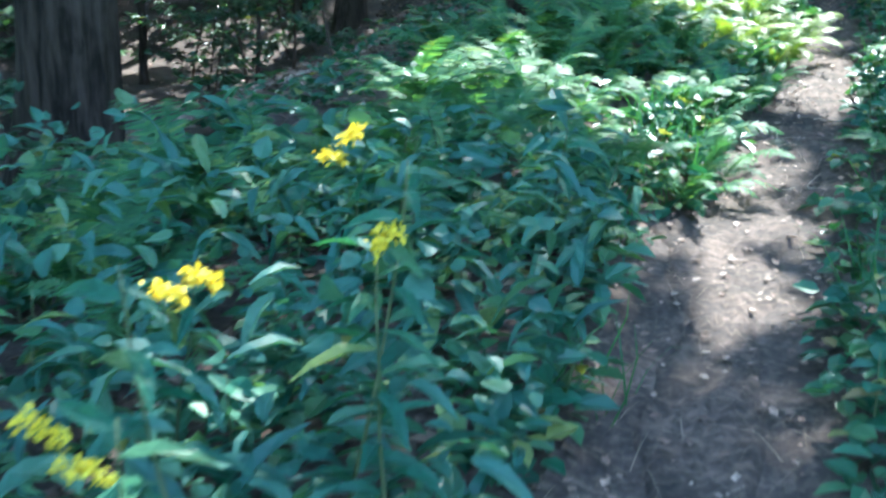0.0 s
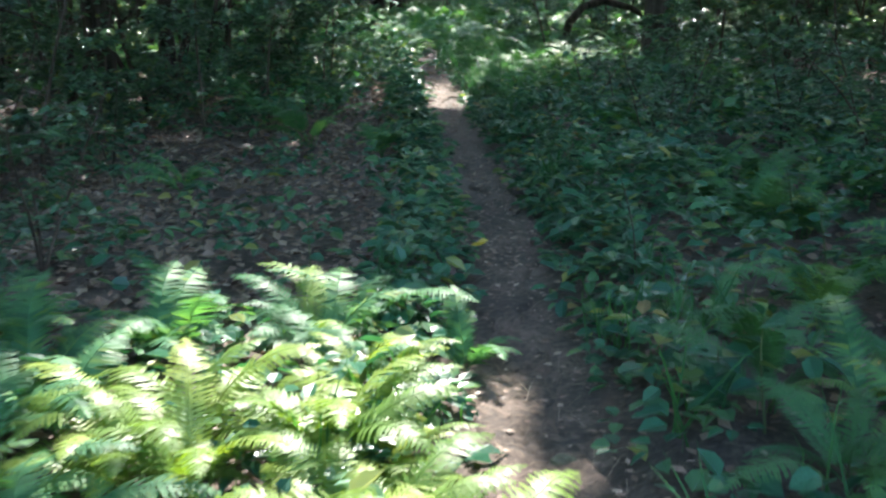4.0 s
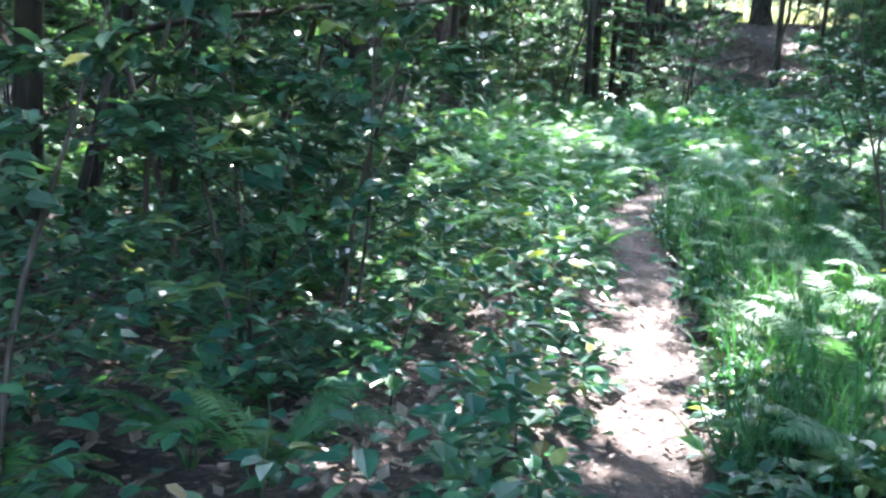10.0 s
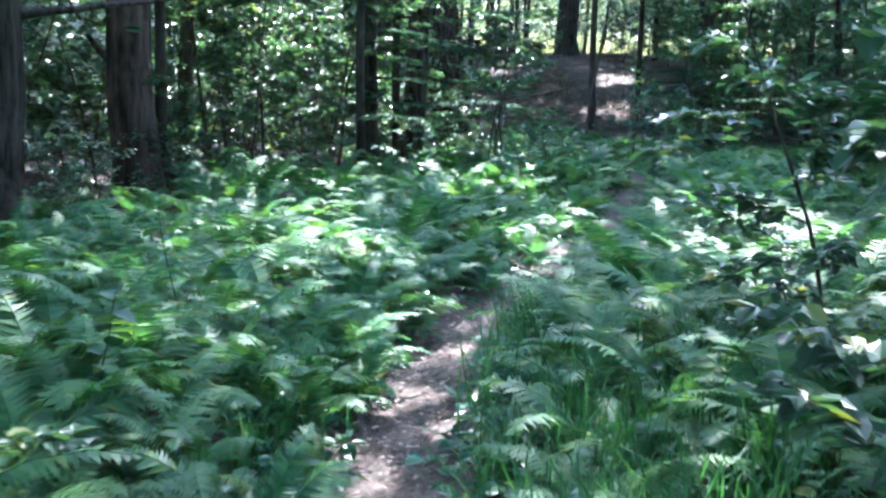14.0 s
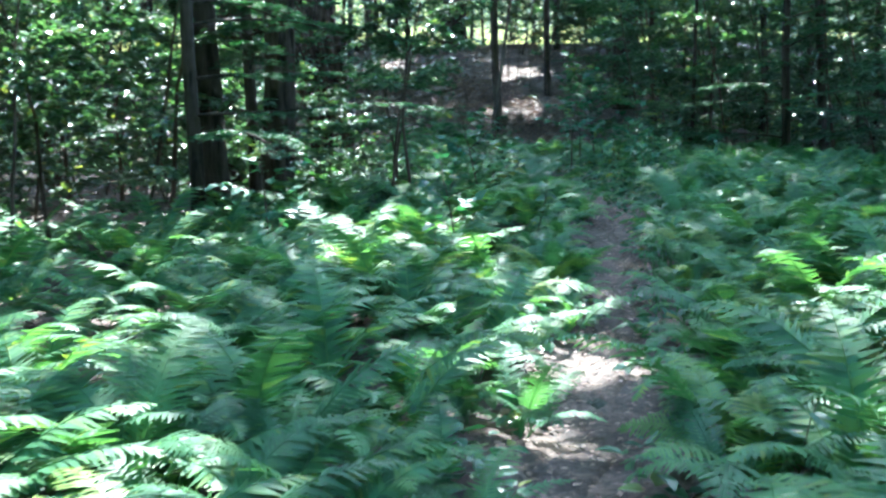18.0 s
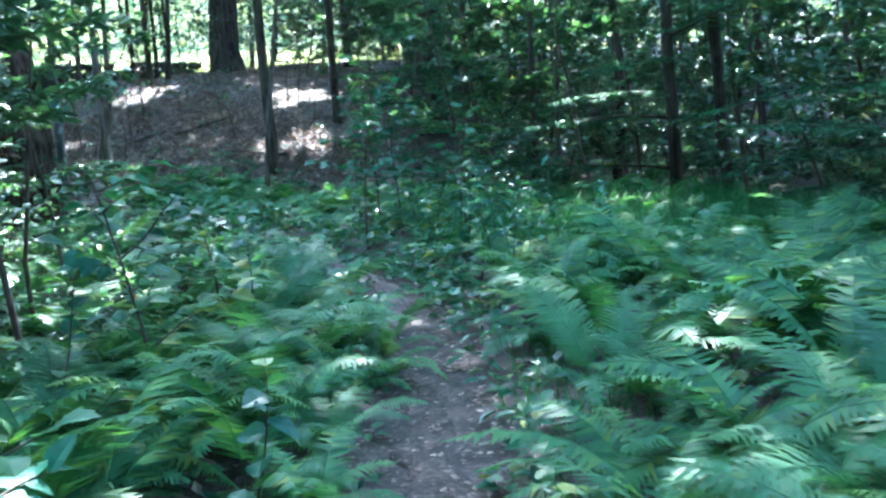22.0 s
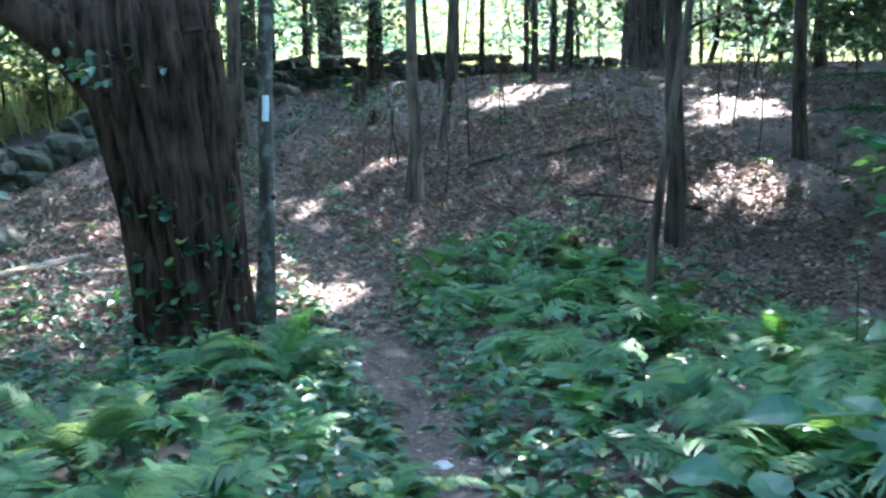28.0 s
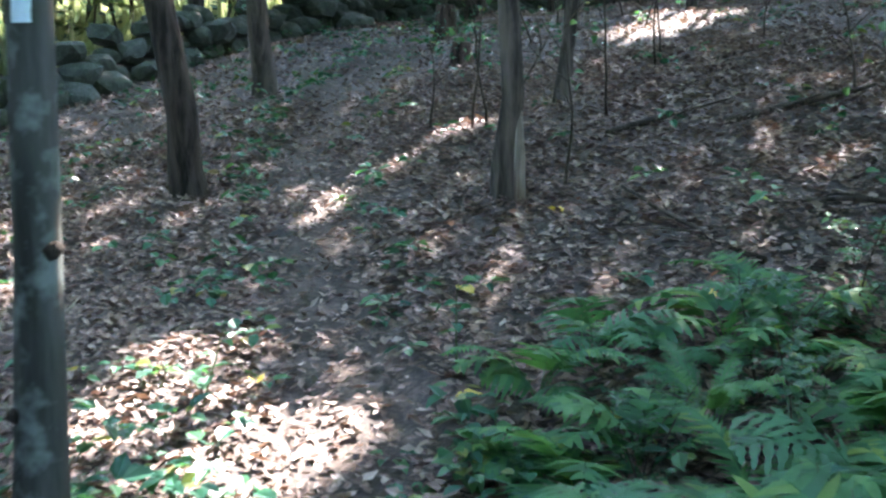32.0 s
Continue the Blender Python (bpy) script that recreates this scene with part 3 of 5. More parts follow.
# slender dark stems that lean every way in the thicket
for tx, ty, td, tl in ((2.0, 17.8, 0.05, (-0.16, 0.02)), (2.6, 18.3, 0.045, (0.24, 0.03)), (2.9, 19.3, 0.05, (0.12, -0.04)), (3.2, 20.4, 0.04, (0.30, 0.02)), (1.9, 20.7, 0.06, (-0.22, 0.0)), (3.3, 21.7, 0.04, (0.18, 0.05)),
                       (2.4, 21.2, 0.05, (0.36, 0.0)), (1.2, 18.6, 0.05, (0.10, 0.03))):
    tree("tree", tx, ty, td, 6.5, tl, BARK, "slender leaning dark stem of a thicket tree", tr, limbs=2, first=0.45, leaves=500, sides=7, low_limbs=((1.1, 0.3, 0.7, 1.3),))


def clear_of(x, y, others, gap):
    return all((x - a) ** 2 + (y - b) ** 2 > gap * gap for a, b in others)


stands = [(t[0], t[1]) for t in TREES] + [(2.4, 19.5)] + [(11.7, 43.3), (17.0, 36.3), (9.4, 39.0), (17.6, 33.6)]
made = 0
while made < 80:
    x, y = tr.uniform(-17, 34), tr.uniform(-9, 66)
    lat = x - float(trail_x(y))
    open_hill = 40 < y < 60 and -3.0 < lat < 8.5
    if abs(lat) < (4.2 if y < 40 else 5.0) or open_hill or (y > 60 and 4 < x < 34) or not clear_of(x, y, stands, 2.3):
        continue
    stands.append((x, y))
    d = tr.choice([0.10, 0.14, 0.2, 0.28, 0.36])
    tree("tree", x, y, d, tr.uniform(10, 16), tr.normal(0, 0.02, 2), BARK if tr.random() < 0.6 else BARK_GREY, DARK, tr, limbs=3, leaves=14000 if y < 11 or (x > 8 and 17 < y < 33) else 7500, sides=9)
    made += 1


made = 0
while made < 70:
    x, y = tr.uniform(-12, 28), tr.uniform(4, 70)
    lat = x - float(trail_x(y))
    if abs(lat) < (3.6 if y < 40 else 5.5) or (40 < y < 57 and -3.0 < lat < 8.5) or not clear_of(x, y, stands, 1.1):
        continue
    stands.append((x, y))
    tree("tree", x, y, tr.uniform(0.06, 0.12), tr.uniform(9, 11.5), tr.normal(0, 0.03, 2), BARK if tr.random() < 0.7 else BARK_GREY, "thin young forest tree with a bare stem", tr, limbs=2, leaves=900, sides=7)
    made += 1


made = 0
while made < 20:
    x, y = tr.uniform(5, 25), tr.uniform(56.5, 66)
    if (15.4 < x < 17.6) or not clear_of(x, y, stands, 0.8):
        continue
    stands.append((x, y))
    tree("tree", x, y, tr.uniform(0.05, 0.17), tr.uniform(9.8, 12), tr.normal(0, 0.07, 2), BARK if tr.random() < 0.7 else BARK_GREY, "thin young forest tree with a bare stem", tr, limbs=2, leaves=900, sides=7)
    made += 1


# the old gnarled tree beside the path and the smooth young one before it
def old_tree():
    x, y = 11.68, 43.35
    base = float(relief(x, y)) - 0.15
    root = new("old_tree")
    root.matrix_basis = pose(x, y, base)
    hs = np.array([0, 0.1, 0.25, 0.5, 0.9, 1.4, 1.9, 2.2, 2.6, 3.4])
    px = np.array([0.17, 0.17, 0.17, 0.15, 0.12, 0.06, -0.03, -0.10, -0.12, -0.10])
    pts = np.stack([px, 0 * hs, hs], 1)
    rad = np.array([0.40, 0.35, 0.325, 0.315, 0.315, 0.335, 0.375, 0.40, 0.35, 0.25])
    fine_h = np.linspace(0, 3.4, 120)
    pf = np.stack([np.interp(fine_h, hs, pts[:, j]) for j in range(3)], 1)
    rf = np.interp(fine_h, hs, rad)
    v, f = tube(pf, rf, 180, 0.0, 5, 12, 0.36)
    ring = np.arange(120 * 180)
    ang, up_ = 2 * np.pi * (ring % 180) / 180, fine_h[ring // 180]
    for j in range(120 * 180):
        c = Vector((3.2 * math.cos(ang[j]), 3.2 * math.sin(ang[j]), 0.9 * up_[j]))
        d = 0.042 * (1 - 2 * abs(noise.noise(Vector((2.4 * c.x, 2.4 * c.y, 1.5 * c.z))))) + 0.016 * noise.noise(Vector((6.5 * c.x, 6.5 * c.y, 5.0 * c.z)))
        away = v[j] - pf[j // 180]
        v[j] += away / np.linalg.norm(away) * d
    trunk = put("trunk", mesh("trunk", v, f, BARK_OLD), root)
    lump = tube([(0.17, -0.24, 1.12), (0.16, -0.255, 1.25), (0.15, -0.27, 1.40), (0.13, -0.27, 1.55), (0.10, -0.25, 1.72)], [0.02, 0.06, 0.075, 0.06, 0.015], 18, 0.12, 8, 7, 0.3)
    put("burl", mesh("burl", *lump, BARK_OLD), trunk, label="rounded bark-covered burl")
    for pth, r0, r1 in (([(-0.22, 0, 1.85), (-0.52, -0.05, 2.2), (-1.0, -0.1, 2.55), (-1.9, -0.1, 2.9), (-2.8, 0.1, 3.4)], 0.22, 0.09),
                        ([(-0.12, 0, 2.9), (0.05, 0.1, 4.2), (0.35, 0.1, 6.0), (0.4, 0.3, 9.0)], 0.24, 0.08),
                        ([(-0.22, 0.1, 2.8), (-0.4, 0.5, 4.2), (-0.8, 0.9, 6.0), (-1.2, 1.3, 8.0)], 0.20, 0.07)):
        put("limb", mesh("limb", *tube(pth, np.linspace(r0, r1, len(pth)), 14, 0.07, len(pth), 7, 0.12), BARK_OLD), root)
    r = np.random.default_rng(3)
    p = crown_leaves((x - 0.3, y + 0.4, base + 8.2), 3.4, 6.5, 2600, r)
    CROWNS.append((root, np.array((x, y, base)), p[(p[:, 2] > base + 4.2) & shaded(p)]))
    # creeper leaves on the bark
    a, h = r.uniform(3.6, 5.9, 120), r.uniform(0.15, 1.1, 120) ** 1.3
    q = np.stack([0.12 + 0.42 * np.cos(a), 0.43 * np.sin(a), h + 0.1], 1)
    v, f = scatter(*ROUND, turns(120, yaw=a + np.pi / 2 + r.normal(0, 0.7, 120), tilt=0.6, scale=(0.05, 0.10), r=r), q)
    put("creeper", mesh("creeper", v, f, HERB, False), trunk, label="green creeper leaves on the bark")
    # sprig of leaves growing out of the bark, and its twig
    tw = limb_path((-0.10, -0.36, 1.95), (-0.5, -0.9, 0.35), 0.62, 7, -0.05, 0.10, r)
    sprig = put("sprig", mesh("sprig", *tube(tw, np.linspace(0.007, 0.002, 8), 6), TWIG), trunk, label="leafy twig growing from the trunk")
    u = r.uniform(1.5, 7.0, 42)
    q = np.stack([np.interp(u, range(8), tw[:, j]) for j in range(3)], 1) + r.normal(0, 1, (42, 3)) * (0.17, 0.10, 0.07)
    put("leaves", mesh("leaves", *scatter(*OVAL, turns(42, tilt=0.4, scale=(0.06, 0.11), r=r), q), LEAF, False), root, label="green leaves of the twig on the trunk")
    return tagged(root, "thick old tree with deeply furrowed dark bark and creeper", "tree")


old_tree()


def young_tree():
    x, y = 12.33, 43.70
    base = float(relief(x, y)) - 0.1
    root = new("young_tree")
    root.matrix_basis = pose(x, y, base)
    hs = np.array([0, 0.06, 0.2, 0.5, 1.0, 1.5, 2.0, 3.0, 4.5, 7.0, 9.0])
    px = np.array([-0.06, -0.05, -0.03, -0.01, 0.01, 0.02, 0.03, 0.07, 0.14, 0.3, 0.3])
    pts = np.stack([px, 0.02 * hs, hs], 1)
    rad = 0.056 * np.interp(hs, [0, 0.1, 0.3, 1, 9], [2.1, 1.6, 1.2, 1.0, 0.38])
    trunk = put("trunk", mesh("trunk", *tube(pts, rad, 20, 0.03, 4), BARK_MOTTLED), root)
    for h, s in ((0.62, -1), (1.02, 1), (1.95, -1)):
        at = np.array([np.interp(h, hs, pts[:, j]) for j in range(3)])
        put("knot", mesh("knot", *tube([at + (s * 0.036, -0.026, 0), at + (s * 0.062, -0.037, 0.01)], [0.026, 0.016], 10, 0.05, 3), BARK), trunk, label="dark branch scar")
    # painted trail mark, curved round the bark
    v, seg = [], 9
    for h in (1.55, 1.57, 1.64, 1.71, 1.73):
        c = np.array([np.interp(h, hs, pts[:, j]) for j in range(3)])
        for k in range(seg):
            a = -math.pi / 2 + (k / (seg - 1) - 0.5) * 0.8 + 0.06 * math.sin(31 * h) * (1 if k in (0, seg - 1) else 0)
            v.append((c[0] + 0.0605 * math.cos(a), c[1] + 0.0605 * math.sin(a), h))
    f = [(seg * q + k, seg * q + k + 1, seg * q + seg + k + 1, seg * q + seg + k) for q in range(4) for k in range(seg - 1)]
    put("paint_blaze", mesh("paint_blaze", np.array(v), np.array(f), BLAZE), trunk, label="pale blue painted trail blaze")
    for k in range(4):
        a = k * 1.7
        lp = limb_path((0.12, 0.06, 3.4 + k), (math.cos(a), math.sin(a), 0.6), 1.6, 5, 0.02)
        put("limb", mesh("limb", *tube(lp, np.linspace(0.02, 0.006, 6), 6, 0.03, k), BARK_SMOOTH), root)
    r = np.random.default_rng(4)
    p = crown_leaves((x + 0.2, y + 0.2, base + 7.2), 1.8, 4.5, 800, r)
    CROWNS.append((root, np.array((x, y, base)), p[(p[:, 2] > base + 4) & shaded(p)]))
    return tagged(root, "slender smooth grey tree with a pale blue painted blaze", "tree")


young_tree()


def finish_crowns(most, cell=1.6):
    """Hang the leaves on the trees. Where crowns overlap they thin each other out to about the same cover."""
    r = np.random.default_rng(17)
    pts = np.concatenate([c[2] for c in CROWNS])
    at = np.floor((pts[:, :2] - pts[:, 2:3] * np.array(SUN_DIR[:2]) / SUN_DIR.z) / cell).astype(int)
    key = (at[:, 0] + 500) * 2000 + at[:, 1] + 500
    _, inv, count = np.unique(key, return_inverse=True, return_counts=True)
    gx_, gy_ = (at[:, 0] + 0.5) * cell, (at[:, 1] + 0.5) * cell
    want = most * np.interp(gy_, [1.0, 2.4, 12, 14, 18, 21, 24, 33, 36, 41, 43, 60, 63], [0.95, 2.1, 2.1, 1.9, 1.5, 1.0, 1.05, 1.1, 1.05, 1.0, 1.9, 1.9, 1.0])
    side = gx_ - trail_x(gy_)
    want = np.where((np.abs(side) > 4.2) & (gy_ > 10) & (gy_ < 20), 0.5 * want, want)
    want = np.where((side < -3.4) & (gy_ >= 20) & (gy_ < 38), np.where(gx_ > 4.5, 0.35, 1.2) * want, want)
    want = np.where((gx_ < 10.5) & (gy_ >= 44), 0.5 * want, want)
    want = np.where((side < -2.2) & (gy_ >= 30) & (gy_ < 37), 0.55 * want, want)
    want = np.where((side > 3.6) & (gy_ >= 16) & (gy_ < 27), 0.4 * want, want)
    want = np.where((side > 1.4) & (gy_ >= 27) & (gy_ < 39), np.where(gy_ < 35, 1.6, 1.25) * want, want)
    want = np.where((np.abs(gx_ - trail_x(gy_)) < 1.3) & (gy_ < 42), np.where((gy_ > 15.5) & (gy_ < 25), 1.2, 1.75) * want, want)
    want = np.where((side > 0.4) & (side < 4) & (gy_ > 40.5) & (gy_ < 44.5), 1.6 * want, want)
    want = np.where((np.abs(gx_ - trail_x(gy_) + 2.0) < 2.2) & (gy_ > 11) & (gy_ < 15), 1.9 * want, want)
    want = np.where((side < -0.6) & (side > -4.2) & (gy_ >= 15) & (gy_ < 23), 0.7 * want, want)
    want = np.where((gx_ - trail_x(gy_) > 0) & (gx_ - trail_x(gy_) < 5.5) & (gy_ > 9) & (gy_ < 15), 2.3 * want, want)
    want = np.where((np.abs(side) < 4.5) & (gy_ > 8.6) & (gy_ < 12.5), 1.5 * want, want)
    keep = r.random(len(pts)) < np.minimum(1, want * cell * cell / count[inv])
    k = 0
    for root, o, p in CROWNS:
        q = p[keep[k:k + len(p)]]
        k += len(p)
        v, f = scatter(*DIAMOND, turns(len(q), tilt=0.55, scale=(0.22, 0.36), r=r), q - o)
        put("crown", mesh("crown", v, f, CANOPY, False), root)


finish_crowns(82)


# ---- ferns ----
def frond(pairs, length, width, lobes, seed, base_bare=0.2, rise=1.15, bend=1.75):
    """An arching frond that starts upright and leans out along +y, with its leaflets in two rows."""
    r = np.random.default_rng(seed)
    n = 14 if lobes > 1 else 8
    s = np.linspace(0, 1, n)
    ang = rise - bend * s ** 1.25
    dy, dz = np.cos(ang), np.sin(ang)
    py = np.concatenate([[0], np.cumsum((dy[1:] + dy[:-1]) / 2)]) / (n - 1) * length
    pz = np.concatenate([[0], np.cumsum((dz[1:] + dz[:-1]) / 2)]) / (n - 1) * length
    side = 0.03 * length * np.sin(2.2 * s + seed)
    spine = np.stack([side, py, pz], 1)
    sets = [tube(spine, np.linspace(0.0035, 0.001, n), 4 if lobes > 1 else 3)]
    for k in range(pairs):
        t = base_bare + (0.985 - base_bare) * (k + 0.5) / pairs
        prof = math.sin(math.pi * min(1, (t - base_bare) / (1 - base_bare) * 0.72 + 0.28) ** 1.15) ** 0.8
        at = np.array([np.interp(t, s, spine[:, j]) for j in range(3)])
        a = np.interp(t, s, ang)
        fwd, up = np.array((0, math.cos(a), math.sin(a))), np.array((0, -math.sin(a), math.cos(a)))
        ln = width * max(prof, 0.12) * r.uniform(0.9, 1.1)
        wd = length * (1 - base_bare) / pairs * 1.08
        for sg in (-1, 1):
            out = np.array((sg, 0, 0)) * 0.93 + fwd * 0.34 + up * r.normal(0.04, 0.10)
            out /= np.linalg.norm(out)
            acr = fwd - out * (fwd @ out)
            acr /= np.linalg.norm(acr)
            m = 2 * lobes + 1 if lobes else 1
            top, bot = [], []
            for j in range(m + 1):
                u = j / m
                w = wd * (1 - u) ** 0.55 * (0.5 if j % 2 and lobes > 1 else 1.0) * 0.5 + 0.0006
                c = at + out * ln * u - up * (0.26 * ln * u * u) + fwd * (0.10 * ln * u * u)
                top.append(c + acr * w)
                bot.append(c - acr * w)
            v = np.array(top + bot)
            f = [(j, j + 1, m + 2 + j, m + 1 + j) if sg > 0 else (j + 1, j, m + 1 + j, m + 2 + j) for j in range(m)]
            sets.append((v, [np.array(f)]))
    return joined(sets)


NEAR_FRONDS = [mesh("frond", *frond(31, 0.66, 0.088, 2, 1, 0.2, 1.3, 1.75), FERN), mesh("frond", *frond(27, 0.56, 0.082, 2, 2, 0.24, 1.35, 2.1), FERN),
               mesh("frond", *frond(34, 0.74, 0.095, 2, 3, 0.25, 1.38, 1.65), FERN)]
SUNLIT_FRONDS = [mesh("frond", *frond(31, 0.66, 0.088, 2, 1, 0.2, 1.3, 1.75), FERN_SUNLIT), mesh("frond", *frond(27, 0.56, 0.082, 2, 2, 0.24, 1.35, 2.1), FERN_SUNLIT)]
BROAD_FRONDS = [mesh("frond", *frond(9, 0.50, 0.16, 2, 4, 0.38, 1.4, 1.9), FERN_BROAD), mesh("frond", *frond(8, 0.44, 0.145, 2, 5, 0.42, 1.45, 2.1), FERN_BROAD)]
FAR_FRONDS = [frond(25, 0.64, 0.092, 0, 6, 0.2, 1.3, 1.75), frond(22, 0.56, 0.088, 0, 7, 0.24, 1.35, 2.0), frond(26, 0.72, 0.098, 0, 8, 0.25, 1.38, 1.65)]

BROAD_FAR = [frond(9, 0.52, 0.16, 1, 9, 0.36, 1.4, 1.9), frond(8, 0.46, 0.15, 1, 10, 0.4, 1.45, 2.1), FAR_FRONDS[0]]


def fern(x, y, size, shapes, r, label="green fern with arching feathery fronds"):
    root = new("fern")
    z = float(relief(x, y)) - 0.02
    root.matrix_basis = pose(x, y, z)
    n = int(r.integers(8, 11))
    a0 = r.uniform(0, 360)
    for k in range(n):
        q = size * r.uniform(0.75, 1.12)
        m = pose(r.normal(0, 0.02), r.normal(0, 0.02), 0, r.normal(0, 9), r.normal(0, 9), a0 + 360 * k / n + r.normal(0, 16)) @ Matrix.Diagonal((q, q, q * r.uniform(0.85, 1.1), 1))
        put("frond", shapes[int(r.integers(len(shapes)))], root, m)
    return tagged(root, label, "fern", group="ferns beside the path")


def fern_zone(y, lat):
    """How many ferns to the square metre grow there."""
    if y < 1.0:
        return 0
    if y < 4.0:
        return (7.0 if -lat > 1.5 else (8.0 if -lat > 0.5 and y > 3.3 else 0)) if y > 2.7 else 0
    if y < 9.0:
        return 12.0 if 0.42 < -lat < 2.2 + 0.25 * math.sin(2 * y) else (4.5 if 0.42 < lat < 1.5 and y > 3.6 else 0)
    if y < 16.0:
        return 3.0 if 0.9 < lat < 3.4 else (0.5 if 0.6 < -lat < 2 else 0)
    if y < 20.0:
        return 5.5 if 0.45 < lat < 3.2 else (2.5 if 1.0 < -lat < 2.0 else 0)
    if y < 33.5:
        return (8.5 if -lat < 2.4 else 4.5) if 0.36 < -lat < 5.0 else ((8.5 if lat < 2.4 else 5.0) if 0.36 < lat < 4.4 else 0)
    if y < 40.0:
        return 5.0 if 0.42 < -lat < 3.6 else ((0.8 if y < 36.2 and lat > 0.8 else 5.5) if 0.5 < lat < 3.6 else 0)
    if y < 45.5:
        return 3.0 if 0.5 < -lat < 1.8 and y < 42.2 else (7.0 if 0.45 < lat < 3.2 - 0.3 * (y - 40) else 0)
    return 0


fr = np.random.default_rng(21)
near, far = [], []
for y in np.arange(-1.0, 45.6, 0.25):
    for lat in np.arange(-5.2, 4.6, 0.25):
        if fr.random() < fern_zone(y, lat) * 0.0625:
            yy, ll = y + fr.uniform(0, 0.25), lat + fr.uniform(0, 0.25)
            x = float(trail_x(yy)) + ll * 1.03
            if not clear_of(x, yy, [(11.72, 43.35), (0.42, 8.05)], 0.55):
                continue
            (near if abs(ll) < 1.7 else far).append((x, yy, ll))
fr.shuffle(near)
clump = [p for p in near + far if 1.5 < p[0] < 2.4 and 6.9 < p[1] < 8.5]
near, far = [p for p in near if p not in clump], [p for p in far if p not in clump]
# ferns in the sun patch get the green with sunlight painted in
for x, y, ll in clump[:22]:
    fern(x, y, fr.uniform(0.65, 0.9), SUNLIT_FRONDS, fr, "fern in a patch of full sun, sunlight painted into its yellow-green")
for x, y, ll in near[:225]:
    broad = 34 < y < 46 and ll > -0.5 and fr.random() < 0.85
    size = fr.uniform(0.75, 1.1) * (0.75 if abs(ll) < 0.6 else 1.0) * (0.80 if y < 9.5 else 1.12 if 25 < y < 34.5 else 1.0)
    fern(x, y, size, BROAD_FRONDS if broad else NEAR_FRONDS, fr, "green fern with few broad leaflets" if broad else "green fern with arching feathery fronds")

far += near[225:]
fern(9.74, 28.67, 0.45, NEAR_FRONDS, fr, "small upright fern at the edge of the path")


def bed(places, lo, hi, shapes):
    sets = []
    for x, y, ll in places:
        n = int(fr.integers(6, 9))
        q = 0.7 if abs(ll) < 0.6 else 0.9 if abs(ll) < 1.0 else 1.0
        z = float(relief(x, y)) - 0.02
        for shape in range(3):
            k = n // 3 + (1 if shape < n % 3 else 0)
            if k:
                sets.append(scatter(*shapes[shape], turns(k, tilt=0.16, scale=(lo * q, hi * q), r=fr), np.repeat([(x, y, z)], k, axis=0)))
    return joined(sets)


for lo_y, hi_y in ((-2, 13), (13, 21), (21, 27), (27, 33), (33, 46)):
    some = [p for p in far if lo_y <= p[1] < hi_y]
    if some:
        tagged(put("fern_bed", mesh("fern_bed", *bed(some, *((0.68, 0.95) if hi_y == 13 else (0.85, 1.35) if lo_y in (21, 27) else (0.75, 1.15)), BROAD_FAR if lo_y == 33 else FAR_FRONDS), FERN_BED, False)), "dense bed of green ferns under the trees", "ferns", kind="stuff")


# ---- saplings and shrubs ----
def sapling_arrays(height, leaves, size, shape, seed, spread_=0.5, stems=1, sides=6):
    r = np.random.default_rng(seed)
    wood, p, yaw = [], [], []
    for s in range(stems):
        a = r.uniform(0, 6.28)
        lean = np.array((math.cos(a), math.sin(a), 0)) * (0.12 if stems == 1 else 0.35)
        main = limb_path((0.03 * s, 0, -0.03), lean + (0, 0, 1), height * r.uniform(0.8, 1.0), 9, 0.0, 0.07, r)
        wood.append(tube(main, np.linspace(0.006 + 0.004 * height, 0.003, 10), sides, 0.03, s))
        twigs = int(9 * height ** 0.7)
        for k in range(twigs):
            t = r.uniform(0.15, 1.0)
            at = main[int(t * 9)]
            b = r.uniform(0, 6.28)
            ln = spread_ * (1.15 - 0.6 * t) * r.uniform(0.6, 1.2)
            tw = limb_path(at, (math.cos(b), math.sin(b), 0.30), ln, 5, -0.04, 0.12, r)
            wood.append(tube(tw[::2] if sides < 6 else tw, np.linspace(0.004, 0.0015, 3 if sides < 6 else 6), 3, 0, k))
            m = max(4, int(leaves / twigs / stems))
            u = r.uniform(0.2, 1.05, m)
            q = np.stack([np.interp(u * 5, range(6), tw[:, j]) for j in range(3)], 1) + r.normal(0, 0.03, (m, 3)) * (1, 1, 0.6)
            p.append(q)
            yaw.append(b - np.pi / 2 + r.normal(0, 0.9, m))
    p, yaw = np.concatenate(p), np.concatenate(yaw)
    return joined(wood), scatter(*shape, turns(len(p), yaw=yaw, tilt=0.30, scale=(size * 0.7, size * 1.25), r=r), p)


def sapling_meshes(*a):
    wood, green = sapling_arrays(*a)
    return mesh("stem", *wood, TWIG), mesh("foliage", *green, LEAF, False)


